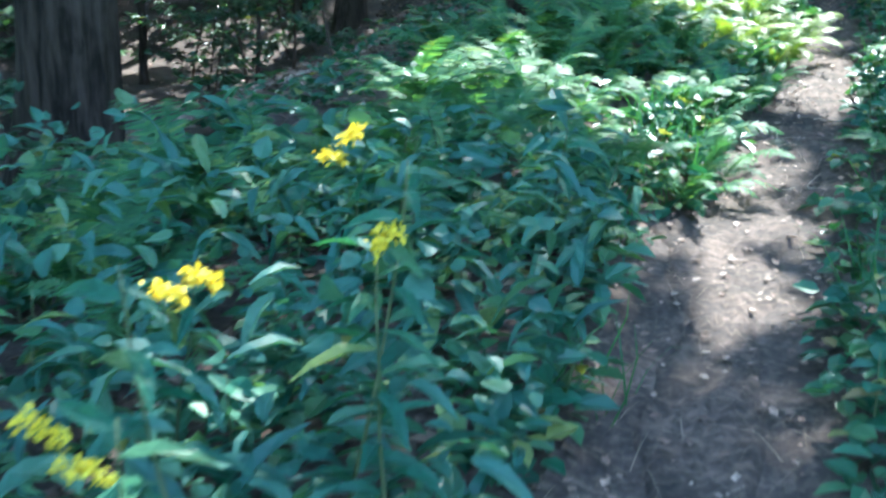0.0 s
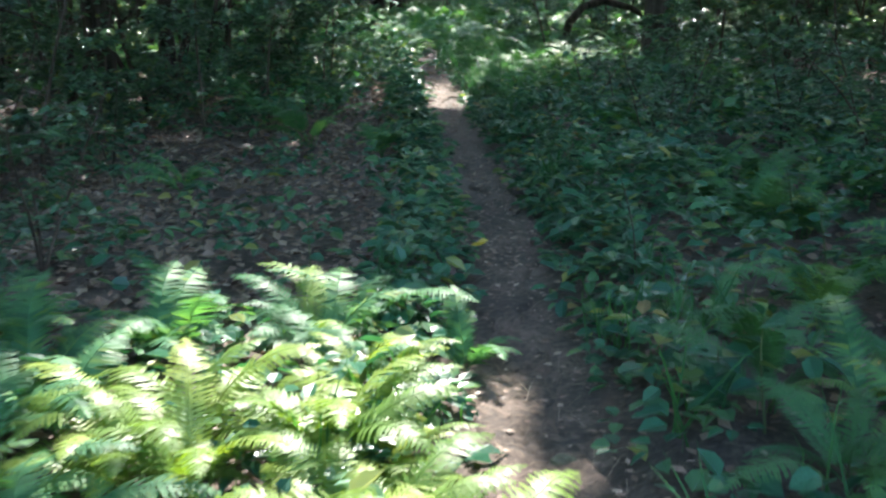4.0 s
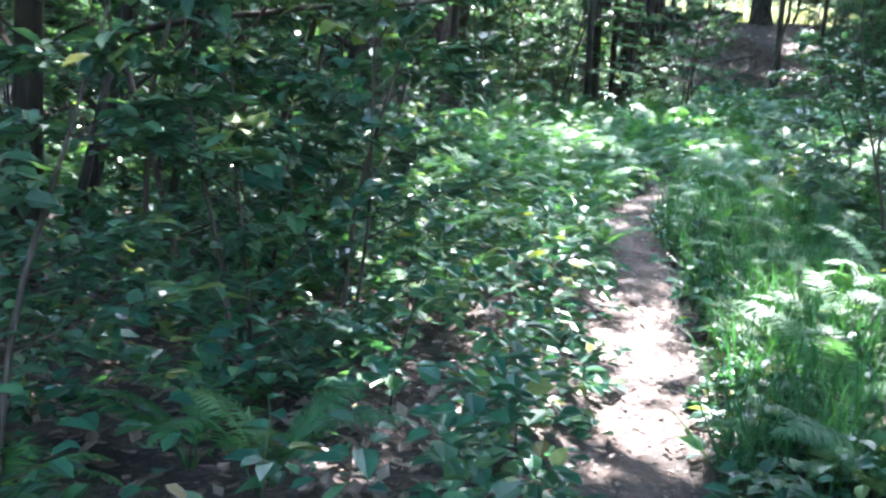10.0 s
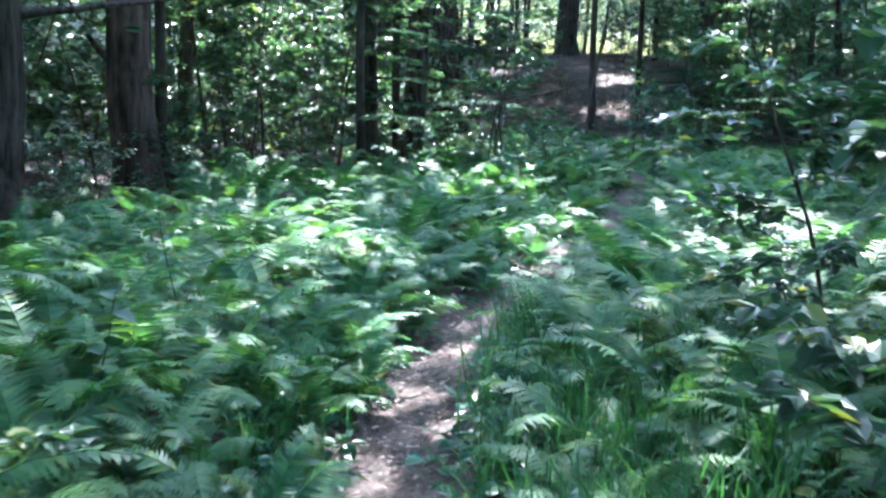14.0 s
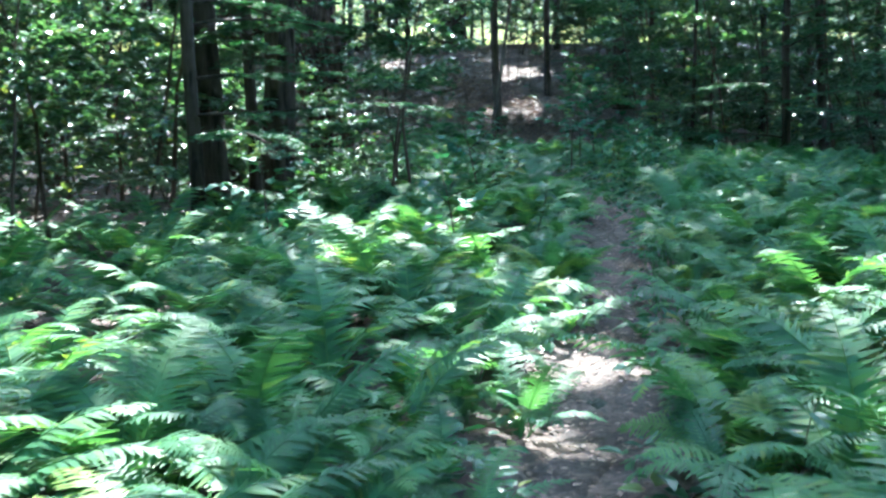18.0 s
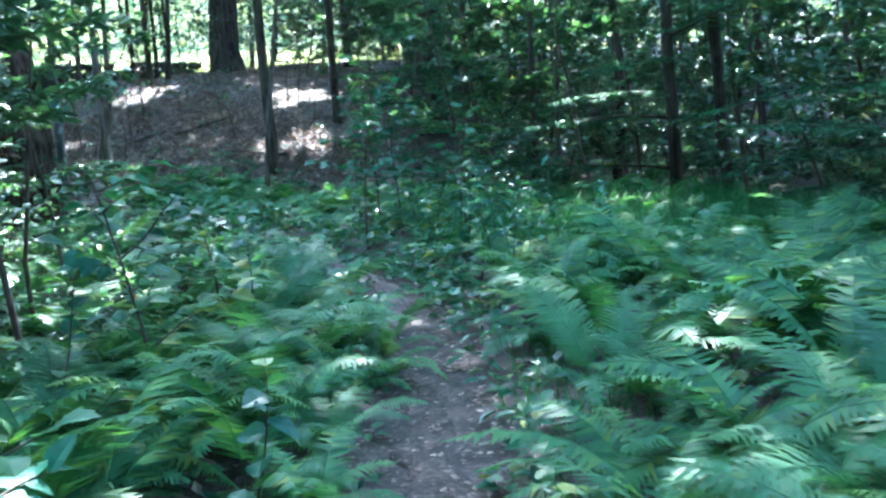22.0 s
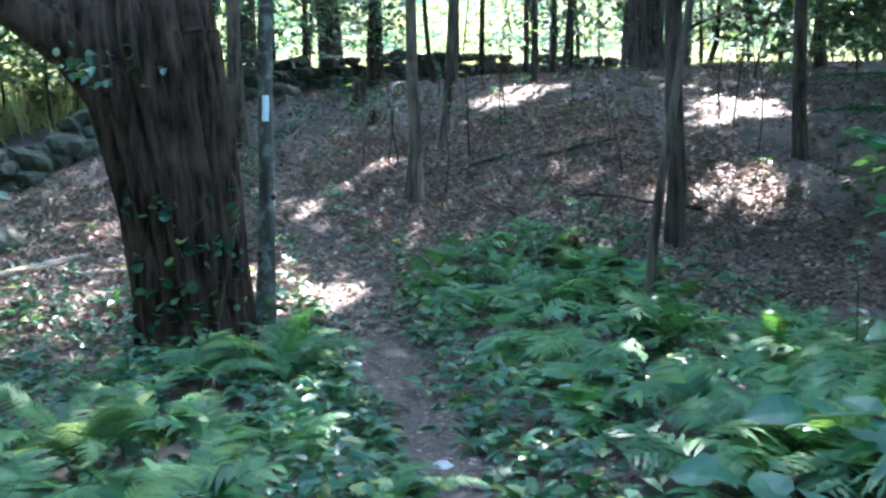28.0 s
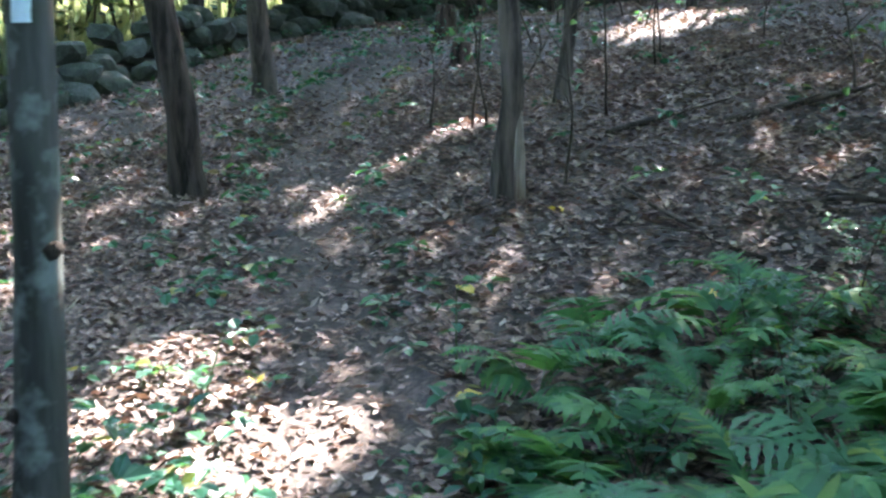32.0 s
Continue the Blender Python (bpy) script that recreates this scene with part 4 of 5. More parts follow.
SHRUBS = [sapling_meshes(2.4, 950, 0.085, OVAL_THIN, 31, 0.75), sapling_meshes(3.2, 1300, 0.080, OVAL_THIN, 32, 0.95), sapling_meshes(1.5, 620, 0.075, ROUND_THIN, 33, 0.6, 2),
          sapling_meshes(1.1, 480, 0.065, OVAL_THIN, 34, 0.5, 3), sapling_meshes(4.2, 1700, 0.09, OVAL_THIN, 35, 1.15), sapling_meshes(5.5, 2000, 0.10, OVAL_THIN, 36, 1.5)]
FAR_SHRUBS = [sapling_arrays(2.6, 370, 0.138, DIAMOND, 61, 0.8, 1, 4), sapling_arrays(3.4, 520, 0.138, DIAMOND, 62, 1.0, 1, 4), sapling_arrays(4.4, 670, 0.138, DIAMOND, 63, 1.2, 1, 4),
              sapling_arrays(5.8, 820, 0.15, DIAMOND, 64, 1.5, 1, 4)]


def shrub(x, y, k, size, r, name="shrub", label="leafy green understorey shrub", kinds=SHRUBS):
    stem, leaves = kinds[k]
    root = new(name)
    root.matrix_basis = pose(x, y, float(relief(x, y)) - 0.02, r.normal(0, 4), r.normal(0, 4), r.uniform(0, 360)) @ Matrix.Scale(size, 4)
    put("stem", stem, root)
    put("foliage", leaves, root)
    return tagged(root, label, "sapling" if name == "sapling" else "shrub", group="undergrowth shrubs")


sh = np.random.default_rng(51)


def shrub_zone(y, lat, x):
    if y < 1:
        return 0.15 if abs(lat) > 3 else 0
    if y < 10:
        return 0.30 if lat < -3.4 else (0.5 if lat > 2.2 else 0)
    if y < 16:
        return (0.65 if lat < -4.2 else 0.3) if lat < -2.0 else (0.7 if lat > 2.9 else 0)
    if y < 23:
        return (0.7 if lat > -6 else 0.9) if lat < -1.9 else (0.8 if lat > 2.7 else 0)
    if y < 34:
        return (1.5 if lat > -9 else 0.8) if lat < -4.3 else (1.2 if lat > 4.3 else 0)
    if y < 41:
        return 0.9 if lat < -3.0 else (1.1 if lat > (3.9 if y < 36.5 else 2.6) else 0)
    if y < 46:
        return 0.35 if lat < -3.4 else (0.7 if lat > 4.6 else 0)
    return 0.6 if lat < -6.5 else (0.45 if lat > 6.5 else 0)


spots = []
for y in np.arange(-4, 60, 1.0):
    for lat in np.arange(-15, 16, 1.0):
        yy, ll = y + sh.uniform(0, 1), lat + sh.uniform(0, 1)
        x = float(trail_x(yy)) + ll
        if sh.random() < shrub_zone(yy, ll, x) * 1.0:
            k = int(sh.choice([0, 1, 2, 3, 4, 5], p=[0.22, 0.24, 0.12, 0.08, 0.20, 0.14]))
            if abs(ll) < 3.2:
                k = int(sh.choice([0, 2, 3]))
            if 22.5 < yy < 31.5 and 2.5 < x < 8:
                if sh.random() < 0.6:
                    continue
                k = 3
            spots.append((abs(ll), x, yy, k))
spots.sort()
for _, x, y, k in spots[:260]:
    shrub(x, y, k, sh.uniform(0.8, 1.2), sh)


def thicket(places):
    """Shrubs too many and too far to tell apart, as one set."""
    wood, green = [], []
    for _, x, y, k in places:
        a, q = sh.uniform(0, 6.28), sh.uniform(0.85, 1.3)
        m = np.array([(math.cos(a), -math.sin(a), 0), (math.sin(a), math.cos(a), 0), (0, 0, 1)]) * q
        for (v, fs), out in zip(FAR_SHRUBS[k % 4], (wood, green)):
            out.append((v @ m.T + np.array((x, y, float(relief(x, y)) - 0.02)), fs))
    return joined(wood), joined(green)


wood, green = thicket(spots[260:])
tagged(put("thicket_stems", mesh("thicket_stems", *wood, TWIG)), "thin brown stems of the thicket in the woods", "thicket", kind="stuff")
tagged(put("thicket_leaves", mesh("thicket_leaves", *green, LEAF, False)), "dense green leaves of the thicket in the woods", "thicket", kind="stuff")

for x, y, k, s in ((3.3, 17.6, 1, 1.0), (3.9, 18.05, 0, 1.0), (3.55, 17.1, 0, 0.9), (2.9, 18.6, 4, 0.9), (3.5, 19.6, 0, 1.1), (3.0, 16.0, 0, 0.9), (4.95, 11.9, 3, 0.8), (5.4, 12.6, 3, 0.95), (6.1, 12.2, 2, 0.8), (5.5, 13.7, 3, 0.85), (6.3, 13.9, 2, 0.8), (5.75, 14.9, 3, 0.9), (6.7, 15.3, 2, 0.85), (6.0, 11.0, 3, 1.0), (7.5, 20.3, 0, 1.05), (7.9, 21.6, 1, 0.9), (8.6, 23.3, 0, 1.0),
                   (9.2, 35.6, 0, 0.9), (15.2, 38.2, 1, 1.0), (17.2, 41.2, 4, 0.9), (18.2, 41.8, 5, 0.9), (16.6, 39.0, 1, 1.0), (9.9, 36.3, 2, 1.0), (10.4, 37.3, 3, 1.1), (10.7, 38.6, 2, 0.9), (9.7, 38.1, 3, 1.2),
                   ) + (
                   (3.7, 20.4, 4, 0.95), (4.1, 21.4, 1, 0.95), (3.2, 21.0, 5, 0.9), (8.2, 36.6, 1, 1.0), (9.0, 38.2, 0, 1.1), (7.6, 38.9, 4, 0.9), (10.0, 33.4, 4, 0.8), (10.3, 34.7, 1, 0.9), (9.5, 32.6, 4, 0.75), (10.8, 36.2, 4, 0.75), (14.5, 45.05, 3, 0.55), (15.0, 45.5, 3, 0.6), (13.95, 44.5, 3, 0.4), (14.4, 44.3, 2, 0.42), (15.2, 44.7, 3, 0.6)):
    shrub(x, y, k, s, sh)

# ---- low herbs, grass and litter ----
def herb_layer(lo, hi, reach, density, r):
    """Low plants: whorls of leaves on short stalks over the forest floor."""
    p, yaw = [], []
    n = int((hi - lo) * 2 * reach * density)
    ys = r.uniform(lo, hi, n)
    lats = np.where(r.random(n) < 0.22, r.choice([-1, 1], n) * r.uniform(0.17, 0.6, n), r.uniform(-reach, reach, n))
    for y, lat in zip(ys, lats):
        if lat > 0.45 and y > 34 and r.random() < 0.6:
            continue
        if abs(lat) < 0.16 + 0.17 * r.random() + 0.05 * (y < 8) - 0.08 * (34.5 < y < 42):
            continue
        if (lat > 0.5 and 3 < y < 9 and r.random() < 0.7) or (lat < -0.6 and 9 < y < 16.5 and r.random() < 0.72):
            continue
        x = float(trail_x(y)) + lat
        if 11.8 < x < 13.0 and 43.8 < y < 45.4 and r.random() < 0.75:
            continue
        z = float(relief(x, y))
        tall = (lat < -0.4 and 14 < y < 20.5) or (lat > 0.5 and 9.5 < y < 16 and r.random() < 0.45)
        h, k = (r.uniform(0.1, 0.62) if tall else r.uniform(0.04, 0.10) if abs(lat) < 0.32 else r.uniform(0.05, 0.22)), int(r.integers(6, 10) if tall else r.integers(4, 8))
        a = r.uniform(0, 6.28) + np.arange(k) * 2.4
        p.append(np.stack([x + 0.03 * np.cos(a), y + 0.03 * np.sin(a), z + h * r.uniform(0.6, 1.0, k)], 1))
        yaw.append(a - np.pi / 2)
    p, yaw = np.concatenate(p), np.concatenate(yaw)
    half = len(p) // 2
    a = scatter(*OVAL_THIN, turns(half, yaw=yaw[:half], tilt=0.30, scale=(0.05, 0.11), r=r), p[:half])
    b = scatter(*ROUND_THIN, turns(len(p) - half, yaw=yaw[half:], tilt=0.30, scale=(0.04, 0.09), r=r), p[half:])
    return joined([a, b])


hr = np.random.default_rng(61)
for lo, hi, reach, dens in ((-1, 9, 3.0, 48), (9, 17, 4.2, 55), (17, 25, 3.4, 45), (25, 34, 2.5, 20), (34, 45, 3.2, 50), (45, 58, 5.0, 5)):
    tagged(put("low_herbs", mesh("low_herbs", *herb_layer(lo, hi, reach, dens, hr), HERB, False)), "low green leafy herbs over the forest floor", "undergrowth", kind="stuff")


CRUMPLED = (np.array([(0, 0, 0), (0.33, 0.42, 0.12), (0, 1, 0.10), (-0.30, 0.40, 0.07), (0.02, 0.5, -0.02)], float), [[(0, 1, 4), (1, 2, 4), (2, 3, 4), (3, 0, 4)]])


def litter_layer(n, lo, hi, left, right, r, on_trail):
    y, lat = r.uniform(lo, hi, n), r.uniform(left, right, n)
    keep = (np.abs(lat + 0.1 * np.sin(2.3 * y)) > 0.30) | (r.random(n) < on_trail)
    y, lat = y[keep], lat[keep]
    x = trail_x(y) + lat
    p = np.stack([x, y, relief(x, y) + 0.012 + 0.02 * (np.abs(lat) < 0.34) + r.uniform(0, 0.02, len(x))], 1)
    on = (np.abs(lat) < 0.36) & (y < 43.5)
    return joined([scatter(*CRUMPLED, turns(int((~on).sum()), tilt=0.26, scale=(0.035, 0.088) if lo < 42 else (0.03, 0.074), r=r), p[~on]),
                   scatter(*CRUMPLED, turns(int(on.sum()), tilt=0.10, scale=(0.015, 0.045), r=r), p[on] - (0, 0, 0.012))])


lr = np.random.default_rng(71)
tagged(put("fallen_leaves", mesh("fallen_leaves", *joined([
    litter_layer(16000, -2, 20, -4, 4, lr, 0.08), litter_layer(12000, 20, 42, -4, 4, lr, 0.35), litter_layer(1300, -2, 11, -0.36, 0.36, lr, 1), litter_layer(1500, 10, 17, -0.36, 0.36, lr, 1), litter_layer(6000, 17, 44, -0.36, 0.36, lr, 1), litter_layer(14000, 7, 19, -5.5, -0.35, lr, 1),
    litter_layer(65000, 42, 60, -5, 8, lr, 0.45), litter_layer(50000, 43.5, 52, -3.2, 4.5, lr, 0.4), litter_layer(12000, 4, 42, -12, -3, lr, 1), litter_layer(6000, 4, 42, 3, 9, lr, 1)]), LITTER, False)), "dry brown fallen leaves strewn over the ground", "leaf litter", kind="stuff")


def twig_litter(n, r):
    """Dry stalks and straw trodden into the path."""
    y, lat = r.uniform(-1, 44, n), r.normal(0, 0.26, n)
    y[: n // 3] = r.uniform(-1, 9, n // 3)
    x = trail_x(y) + lat
    v = np.array([(-0.004, 0, 0), (0.004, 0, 0), (0.003, 0.5, 0.05), (-0.003, 0.5, 0.05), (0.02, 1, 0.02)], float)
    v[:, 1] -= 0.5
    return scatter(v, [[(0, 1, 2, 3)], [(3, 2, 4)]], turns(n, tilt=0.06, scale=(0.06, 0.24), r=r) * np.array([(1.0,), (1.0,), (1.0,)]), np.stack([x, y, relief(x, y) + 0.035], 1))


tagged(put("dry_stalks", mesh("dry_stalks", *twig_litter(4200, lr), STRAW, False)), "dry pale stalks and straw trodden into the path", "leaf litter", kind="stuff")


def weed_bed(n, r):
    """Rank weeds with long and heart-shaped leaves, too tangled to tell apart."""
    y, lat = 0.5 + 3.5 * r.uniform(0, 1, n) ** 1.6, -0.36 - 2.2 * r.uniform(0, 1, n) ** 1.3
    x = trail_x(y) + lat
    p = np.stack([x, y, relief(x, y) + r.uniform(0.03, 0.48, n) * np.minimum(1, 0.35 - lat)], 1)
    h = n // 2
    return joined([scatter(*NARROW, turns(h, tilt=0.4, scale=(0.08, 0.18), r=r), p[:h]), scatter(*ROUND, turns(n - h, tilt=0.45, scale=(0.03, 0.085), r=r), p[h:])])


tagged(put("weed_bed", mesh("weed_bed", *weed_bed(2700, hr), WEED, False)), "tangle of bluish-green weeds with long pointed leaves", "weeds", kind="stuff")


def grass_layer(n, lo, hi, left, right, tall, r):
    y, lat = r.uniform(lo, hi, n), r.uniform(left, right, n)
    tuft = r.integers(0, max(2, n // 14), n)
    cy, cl = r.uniform(lo, hi, n)[tuft], r.uniform(left, right, n)[tuft]
    y, lat = cy + r.normal(0, 0.05, n), cl + r.normal(0, 0.05, n)
    x = trail_x(y) + lat
    blade = (np.array([(-0.011, 0, 0), (0.011, 0, 0), (-0.010, 0.06, 0.4), (0.010, 0.06, 0.4), (-0.007, 0.22, 0.78), (0.007, 0.22, 0.78), (0, 0.5, 0.95)], float),
             [[(0, 1, 3, 2), (2, 3, 5, 4)], [(4, 5, 6)]])
    return scatter(*blade, turns(n, tilt=0.22, scale=(tall * 0.6, tall * 1.25), r=r), np.stack([x, y, relief(x, y) - 0.01], 1))


gr = np.random.default_rng(77)
tagged(put("grass", mesh("grass", *joined([grass_layer(4200, 16.5, 24.5, 0.3, 1.35, 0.37, gr), grass_layer(700, 20, 25, -0.6, -0.3, 0.28, gr), grass_layer(12000, 33.0, 36.4, 0.95, 4.0, 0.32, gr),
                                           grass_layer(800, 2, 16, 0.3, 0.8, 0.3, gr), grass_layer(400, 2, 10, -0.6, -0.3, 0.26, gr), grass_layer(500, 27, 33, 0.35, 0.8, 0.24, gr)]), GRASS, False)),
       "lush green grass tufts beside the footpath", "grass", kind="stuff")


# ---- stone wall on the crest ----
def stone_wall():
    line = [(4.0, 45.5), (7.0, 50.0), (10.0, 55.4), (11.2, 58.4), (12.9, 60.6), (16.0, 62.6), (21.0, 64.6)]
    root = new("stone_wall")
    r = np.random.default_rng(81)
    shapes = []
    for k in range(6):
        bm = bmesh.new()
        bmesh.ops.create_icosphere(bm, subdivisions=2, radius=0.5)
        for v in bm.verts:
            n = noise.noise(v.co * 2.3 + Vector((k * 7.1, 0, 0)))
            v.co = Vector((v.co.x * 1.25, v.co.y * 0.9, v.co.z * 0.72)) * (1 + 0.35 * n)
            v.co = Vector([math.copysign(min(abs(c), lim), c) for c, lim in zip(v.co, (0.5, 0.38, 0.27))])
        me = bpy.data.meshes.new("stone")
        bm.to_mesh(me)
        bm.free()
        me.materials.append(STONE)
        shapes.append(me)
    for (ax, ay), (bx, by) in zip(line, line[1:]):
        ln = math.hypot(bx - ax, by - ay)
        yaw = math.degrees(math.atan2(by - ay, bx - ax))
        for row in range(3):
            t = 0.0
            while t < ln:
                s = r.uniform(0.38, 0.72) * (1 - 0.12 * row)
                if row < 2 or r.random() < 0.6:
                    x, y = ax + (bx - ax) * t / ln, ay + (by - ay) * t / ln
                    off = r.normal(0, 0.10)
                    x, y = x - math.sin(radians(yaw)) * off, y + math.cos(radians(yaw)) * off
                    put("stone", shapes[int(r.integers(6))], root, pose(x, y, float(relief(x, y)) + 0.10 + 0.24 * row, r.normal(0, 8), r.normal(0, 8), yaw + r.normal(0, 14)) @ Matrix.Scale(s, 4))
                t += s * 0.78
    return tagged(root, "old dry-laid fieldstone wall along the crest", "stone wall", kind="structure")


stone_wall()


# ---- sunlit meadow, far woods ----
wr = np.random.default_rng(91)


def meadow():
    n = 42000
    x, y = wr.uniform(-14, 46, n), 48 + 60 * wr.uniform(0, 1, n) ** 1.2
    edge = np.interp(x, [-14, 4, 7, 10, 11.2, 12.9, 16, 21, 46], [60, 56, 56.5, 58.5, 60.5, 62, 64, 66, 68])
    keep = (y > edge) & (np.hypot((x - 16) / 34, (y - 82) / 38) < 1)
    x, y = x[keep], y[keep]
    p = np.stack([x, y, relief(x, y)], 1)
    blade = (np.array([(-0.09, 0, 0), (0.09, 0, 0), (0.06, 0.1, 0.6), (0, 0.25, 1.0)], float), [[(0, 1, 2, 3)]])
    return scatter(*blade, turns(len(p), tilt=0.2, scale=(0.35, 0.9), r=wr), p)


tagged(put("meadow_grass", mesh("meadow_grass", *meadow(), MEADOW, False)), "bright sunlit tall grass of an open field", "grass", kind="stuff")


def far_woods(n, field):
    """Leaves of the woods far off on all sides; field: the bright edge beyond the meadow."""
    if field:
        a, d = wr.uniform(-0.9, 1.5, n), wr.uniform(44, 60, n)
        x, y = 14 + d * np.sin(a), 54 + d * np.cos(a)
        z = 15 * wr.uniform(0, 1, n) ** 1.3
    else:
        t = wr.uniform(-6, 56, n)
        side = np.where(wr.random(n) < 0.5, -1, 1)
        off = side * wr.uniform(11, 26, n)
        x, y = trail_x(t) + off, t + wr.normal(0, 2, n)
        back = wr.random(n) < 0.12
        x, y = np.where(back, wr.uniform(-22, 24, n), x), np.where(back, wr.uniform(-24, -12, n), y)
        z = 9.0 * wr.uniform(0, 1, n)
    c = wr.normal(0, 0.8, (n, 3))
    z = np.round(z / 0.55) * 0.55 + wr.normal(0, 0.09, n)
    blob = np.sin(x * 0.9) + np.sin(y * 1.1 + 1) + np.sin(z * 1.4 + x * 0.5)
    keep = blob > (-0.5 if field else -0.9)
    p = np.stack([x, y, ground(x, y) + z], 1)[keep] + 0.3 * c[keep]
    return scatter(*DIAMOND, turns(len(p), tilt=0.5, scale=(0.25, 0.55) if field else (0.14, 0.30), r=wr), p)


tagged(put("far_woods", mesh("far_woods", *far_woods(200000, False), FAR_LEAF, False)), "dense green foliage of the woods farther off", "woods", kind="stuff")
# leaf colour here already carries the brightness of the sun
tagged(put("field_edge_trees", mesh("field_edge_trees", *far_woods(110000, True), EDGE_LEAF, False)), "leafy trees beyond the open field, sunlight painted into the leaves", "woods", kind="stuff")


def edge_foliage(clumps, per):
    """Leafy sprays of the low boughs along the edge of the wood."""
    x, y = wr.uniform(-6, 32, clumps), wr.uniform(56.5, 67, clumps)
    c = np.stack([x, y, ground(x, y) + 0.9 + 8.0 * wr.uniform(0, 1, clumps)], 1)
    p = np.repeat(c, per, axis=0) + wr.normal(0, 1, (clumps * per, 3)) * (0.55, 0.55, 0.22)
    p = p[shaded(p) & ~((p[:, 0] > 15.0) & (p[:, 0] < 17.6) & (p[:, 2] < 5.5))]
    return scatter(*DIAMOND, turns(len(p), tilt=0.45, scale=(0.09, 0.17), r=wr), p)


tagged(put("edge_foliage", mesh("edge_foliage", *edge_foliage(3300, 60), FAR_LEAF, False)), "backlit green leaves along the edge of the wood", "foliage", kind="stuff")


def field_bushes():
    wood, green = [], []
    for k in range(130):
        x, y = wr.uniform(-4, 34), wr.uniform(65.5, 84)
        if k >= 64:
            x = wr.uniform(-5, 9)
            y = max(47.0, 52 + 1.7 * (x - 7)) + wr.uniform(2, 12)
        if 15.2 < x < 18.0 and y < 78:
            continue
        a, q = wr.uniform(0, 6.28), wr.uniform(1.0, 1.7)
        m = np.array([(math.cos(a), -math.sin(a), 0), (math.sin(a), math.cos(a), 0), (0, 0, 1)]) * q
        for (v, fs), out in zip(FAR_SHRUBS[k % 4], (wood, green)):
            out.append((v @ m.T + np.array((x, y, float(relief(x, y)))), fs))
    return joined(wood), joined(green)


wood, green = field_bushes()
tagged(put("field_bush_stems", mesh("field_bush_stems", *wood, TWIG)), "thin stems of bushes beyond the stone wall", "bushes", kind="stuff")
tagged(put("field_bush_leaves", mesh("field_bush_leaves", *green, EDGE_LEAF, False)), "yellow-green leaves of bushes beyond the wall, sunlight painted in", "bushes", kind="stuff")


def backdrop():
    """Wooded rises all round, farther off than anything that stands alone."""
    v, n, rows = [], 160, 12
    for k in range(n):
        a = 2 * math.pi * k / n
        north = max(0.0, math.sin(a))
        rad = 64 + 42 * north ** 2
        for j in range(rows):
            u = j / (rows - 1)
            bulge = 3.0 * noise.noise(Vector((7 * math.cos(a), 7 * math.sin(a), u * 3))) + 1.5 * noise.noise(Vector((23 * math.cos(a), 23 * math.sin(a), u * 8)))
            d = rad + bulge + 7 * u * u
            x, y = 8 + d * math.cos(a), 30 + d * math.sin(a)
            top = 13 + 7 * min(1.0, 1.6 * north ** 2) + 4 * noise.noise(Vector((11 * math.cos(a), 11 * math.sin(a), 4))) + 2 * noise.noise(Vector((37 * math.cos(a), 37 * math.sin(a), 9)))
            v.append((x, y, float(ground(x, y)) - 0.5 + top * u))
    i = np.arange(n * rows).reshape(n, rows)
    j = np.roll(i, -1, axis=0)
    f = np.stack([i[:, :-1], j[:, :-1], j[:, 1:], i[:, 1:]], -1).reshape(-1, 4)
    return np.array(v), f


tagged(put("backdrop", mesh("backdrop", *backdrop(), DISTANT)), "distant green wooded rise closing the view", "woods", kind="structure")


# ---- single plants beside the path ----
pr = np.random.default_rng(101)
LEAF_SHAPES = {"oval": mesh("leaf", *OVAL, HERB_ONE, False), "round": mesh("leaf", *ROUND, HERB_ONE, False), "narrow": mesh("leaf", *NARROW, HERB_ONE, False)}


def plant(name, x, y, height, leaf, count, size, label, category, r, stem_mat=None, lean=0.12, low=0.25, tilt=14):
    """A single stem with its leaves one by one up its height."""
    root = new(name)
    root.matrix_basis = pose(x, y, float(relief(x, y)) - 0.01, 0, 0, r.uniform(0, 360))
    path = limb_path((0, 0, -0.02), (lean, 0, 1), height, 7, 0, 0.07, r)
    put("stem", mesh("stem", *tube(path, np.linspace(0.0035 + 0.003 * height, 0.0015, 8), 6), stem_mat or STEM_GREEN), root)
    for k in range(count):
        t = low + (1 - low) * (k + r.uniform(0, 0.5)) / count
        at = [float(np.interp(t * 7, range(8), path[:, j])) for j in range(3)]
        q = size * r.uniform(0.75, 1.15) * (1.1 - 0.35 * t)
        put("leaf", LEAF_SHAPES[leaf], root, pose(*at, r.normal(8, tilt), r.normal(0, tilt), 137.5 * k + r.normal(0, 20)) @ Matrix.Scale(q, 4))
    return tagged(root, label, category)


made = 0
while made < 150:
    y = pr.uniform(1.5, 46)
    side = pr.choice([-1, 1])
    lat = side * pr.uniform(0.34, 1.5)
    if 24 < y < 33 and pr.random() < 0.75 or (side < 0 and 2.8 < y < 9 and pr.random() < 0.6) or (y > 43 and side > 0 and pr.random() < 0.5):
        continue
    x = float(trail_x(y)) + lat
    if not clear_of(x, y, [(11.76, 43.35), (12.15, 44.3)], 0.5):
        continue
    kind = "round" if pr.random() < 0.5 else "oval"
    plant("herb", x, y, pr.uniform(0.16, 0.42), kind, int(pr.integers(5, 9)), pr.uniform(0.07, 0.12), "low leafy green herb beside the footpath", "herb", pr)["group"] = "herbs beside the path"
    made += 1

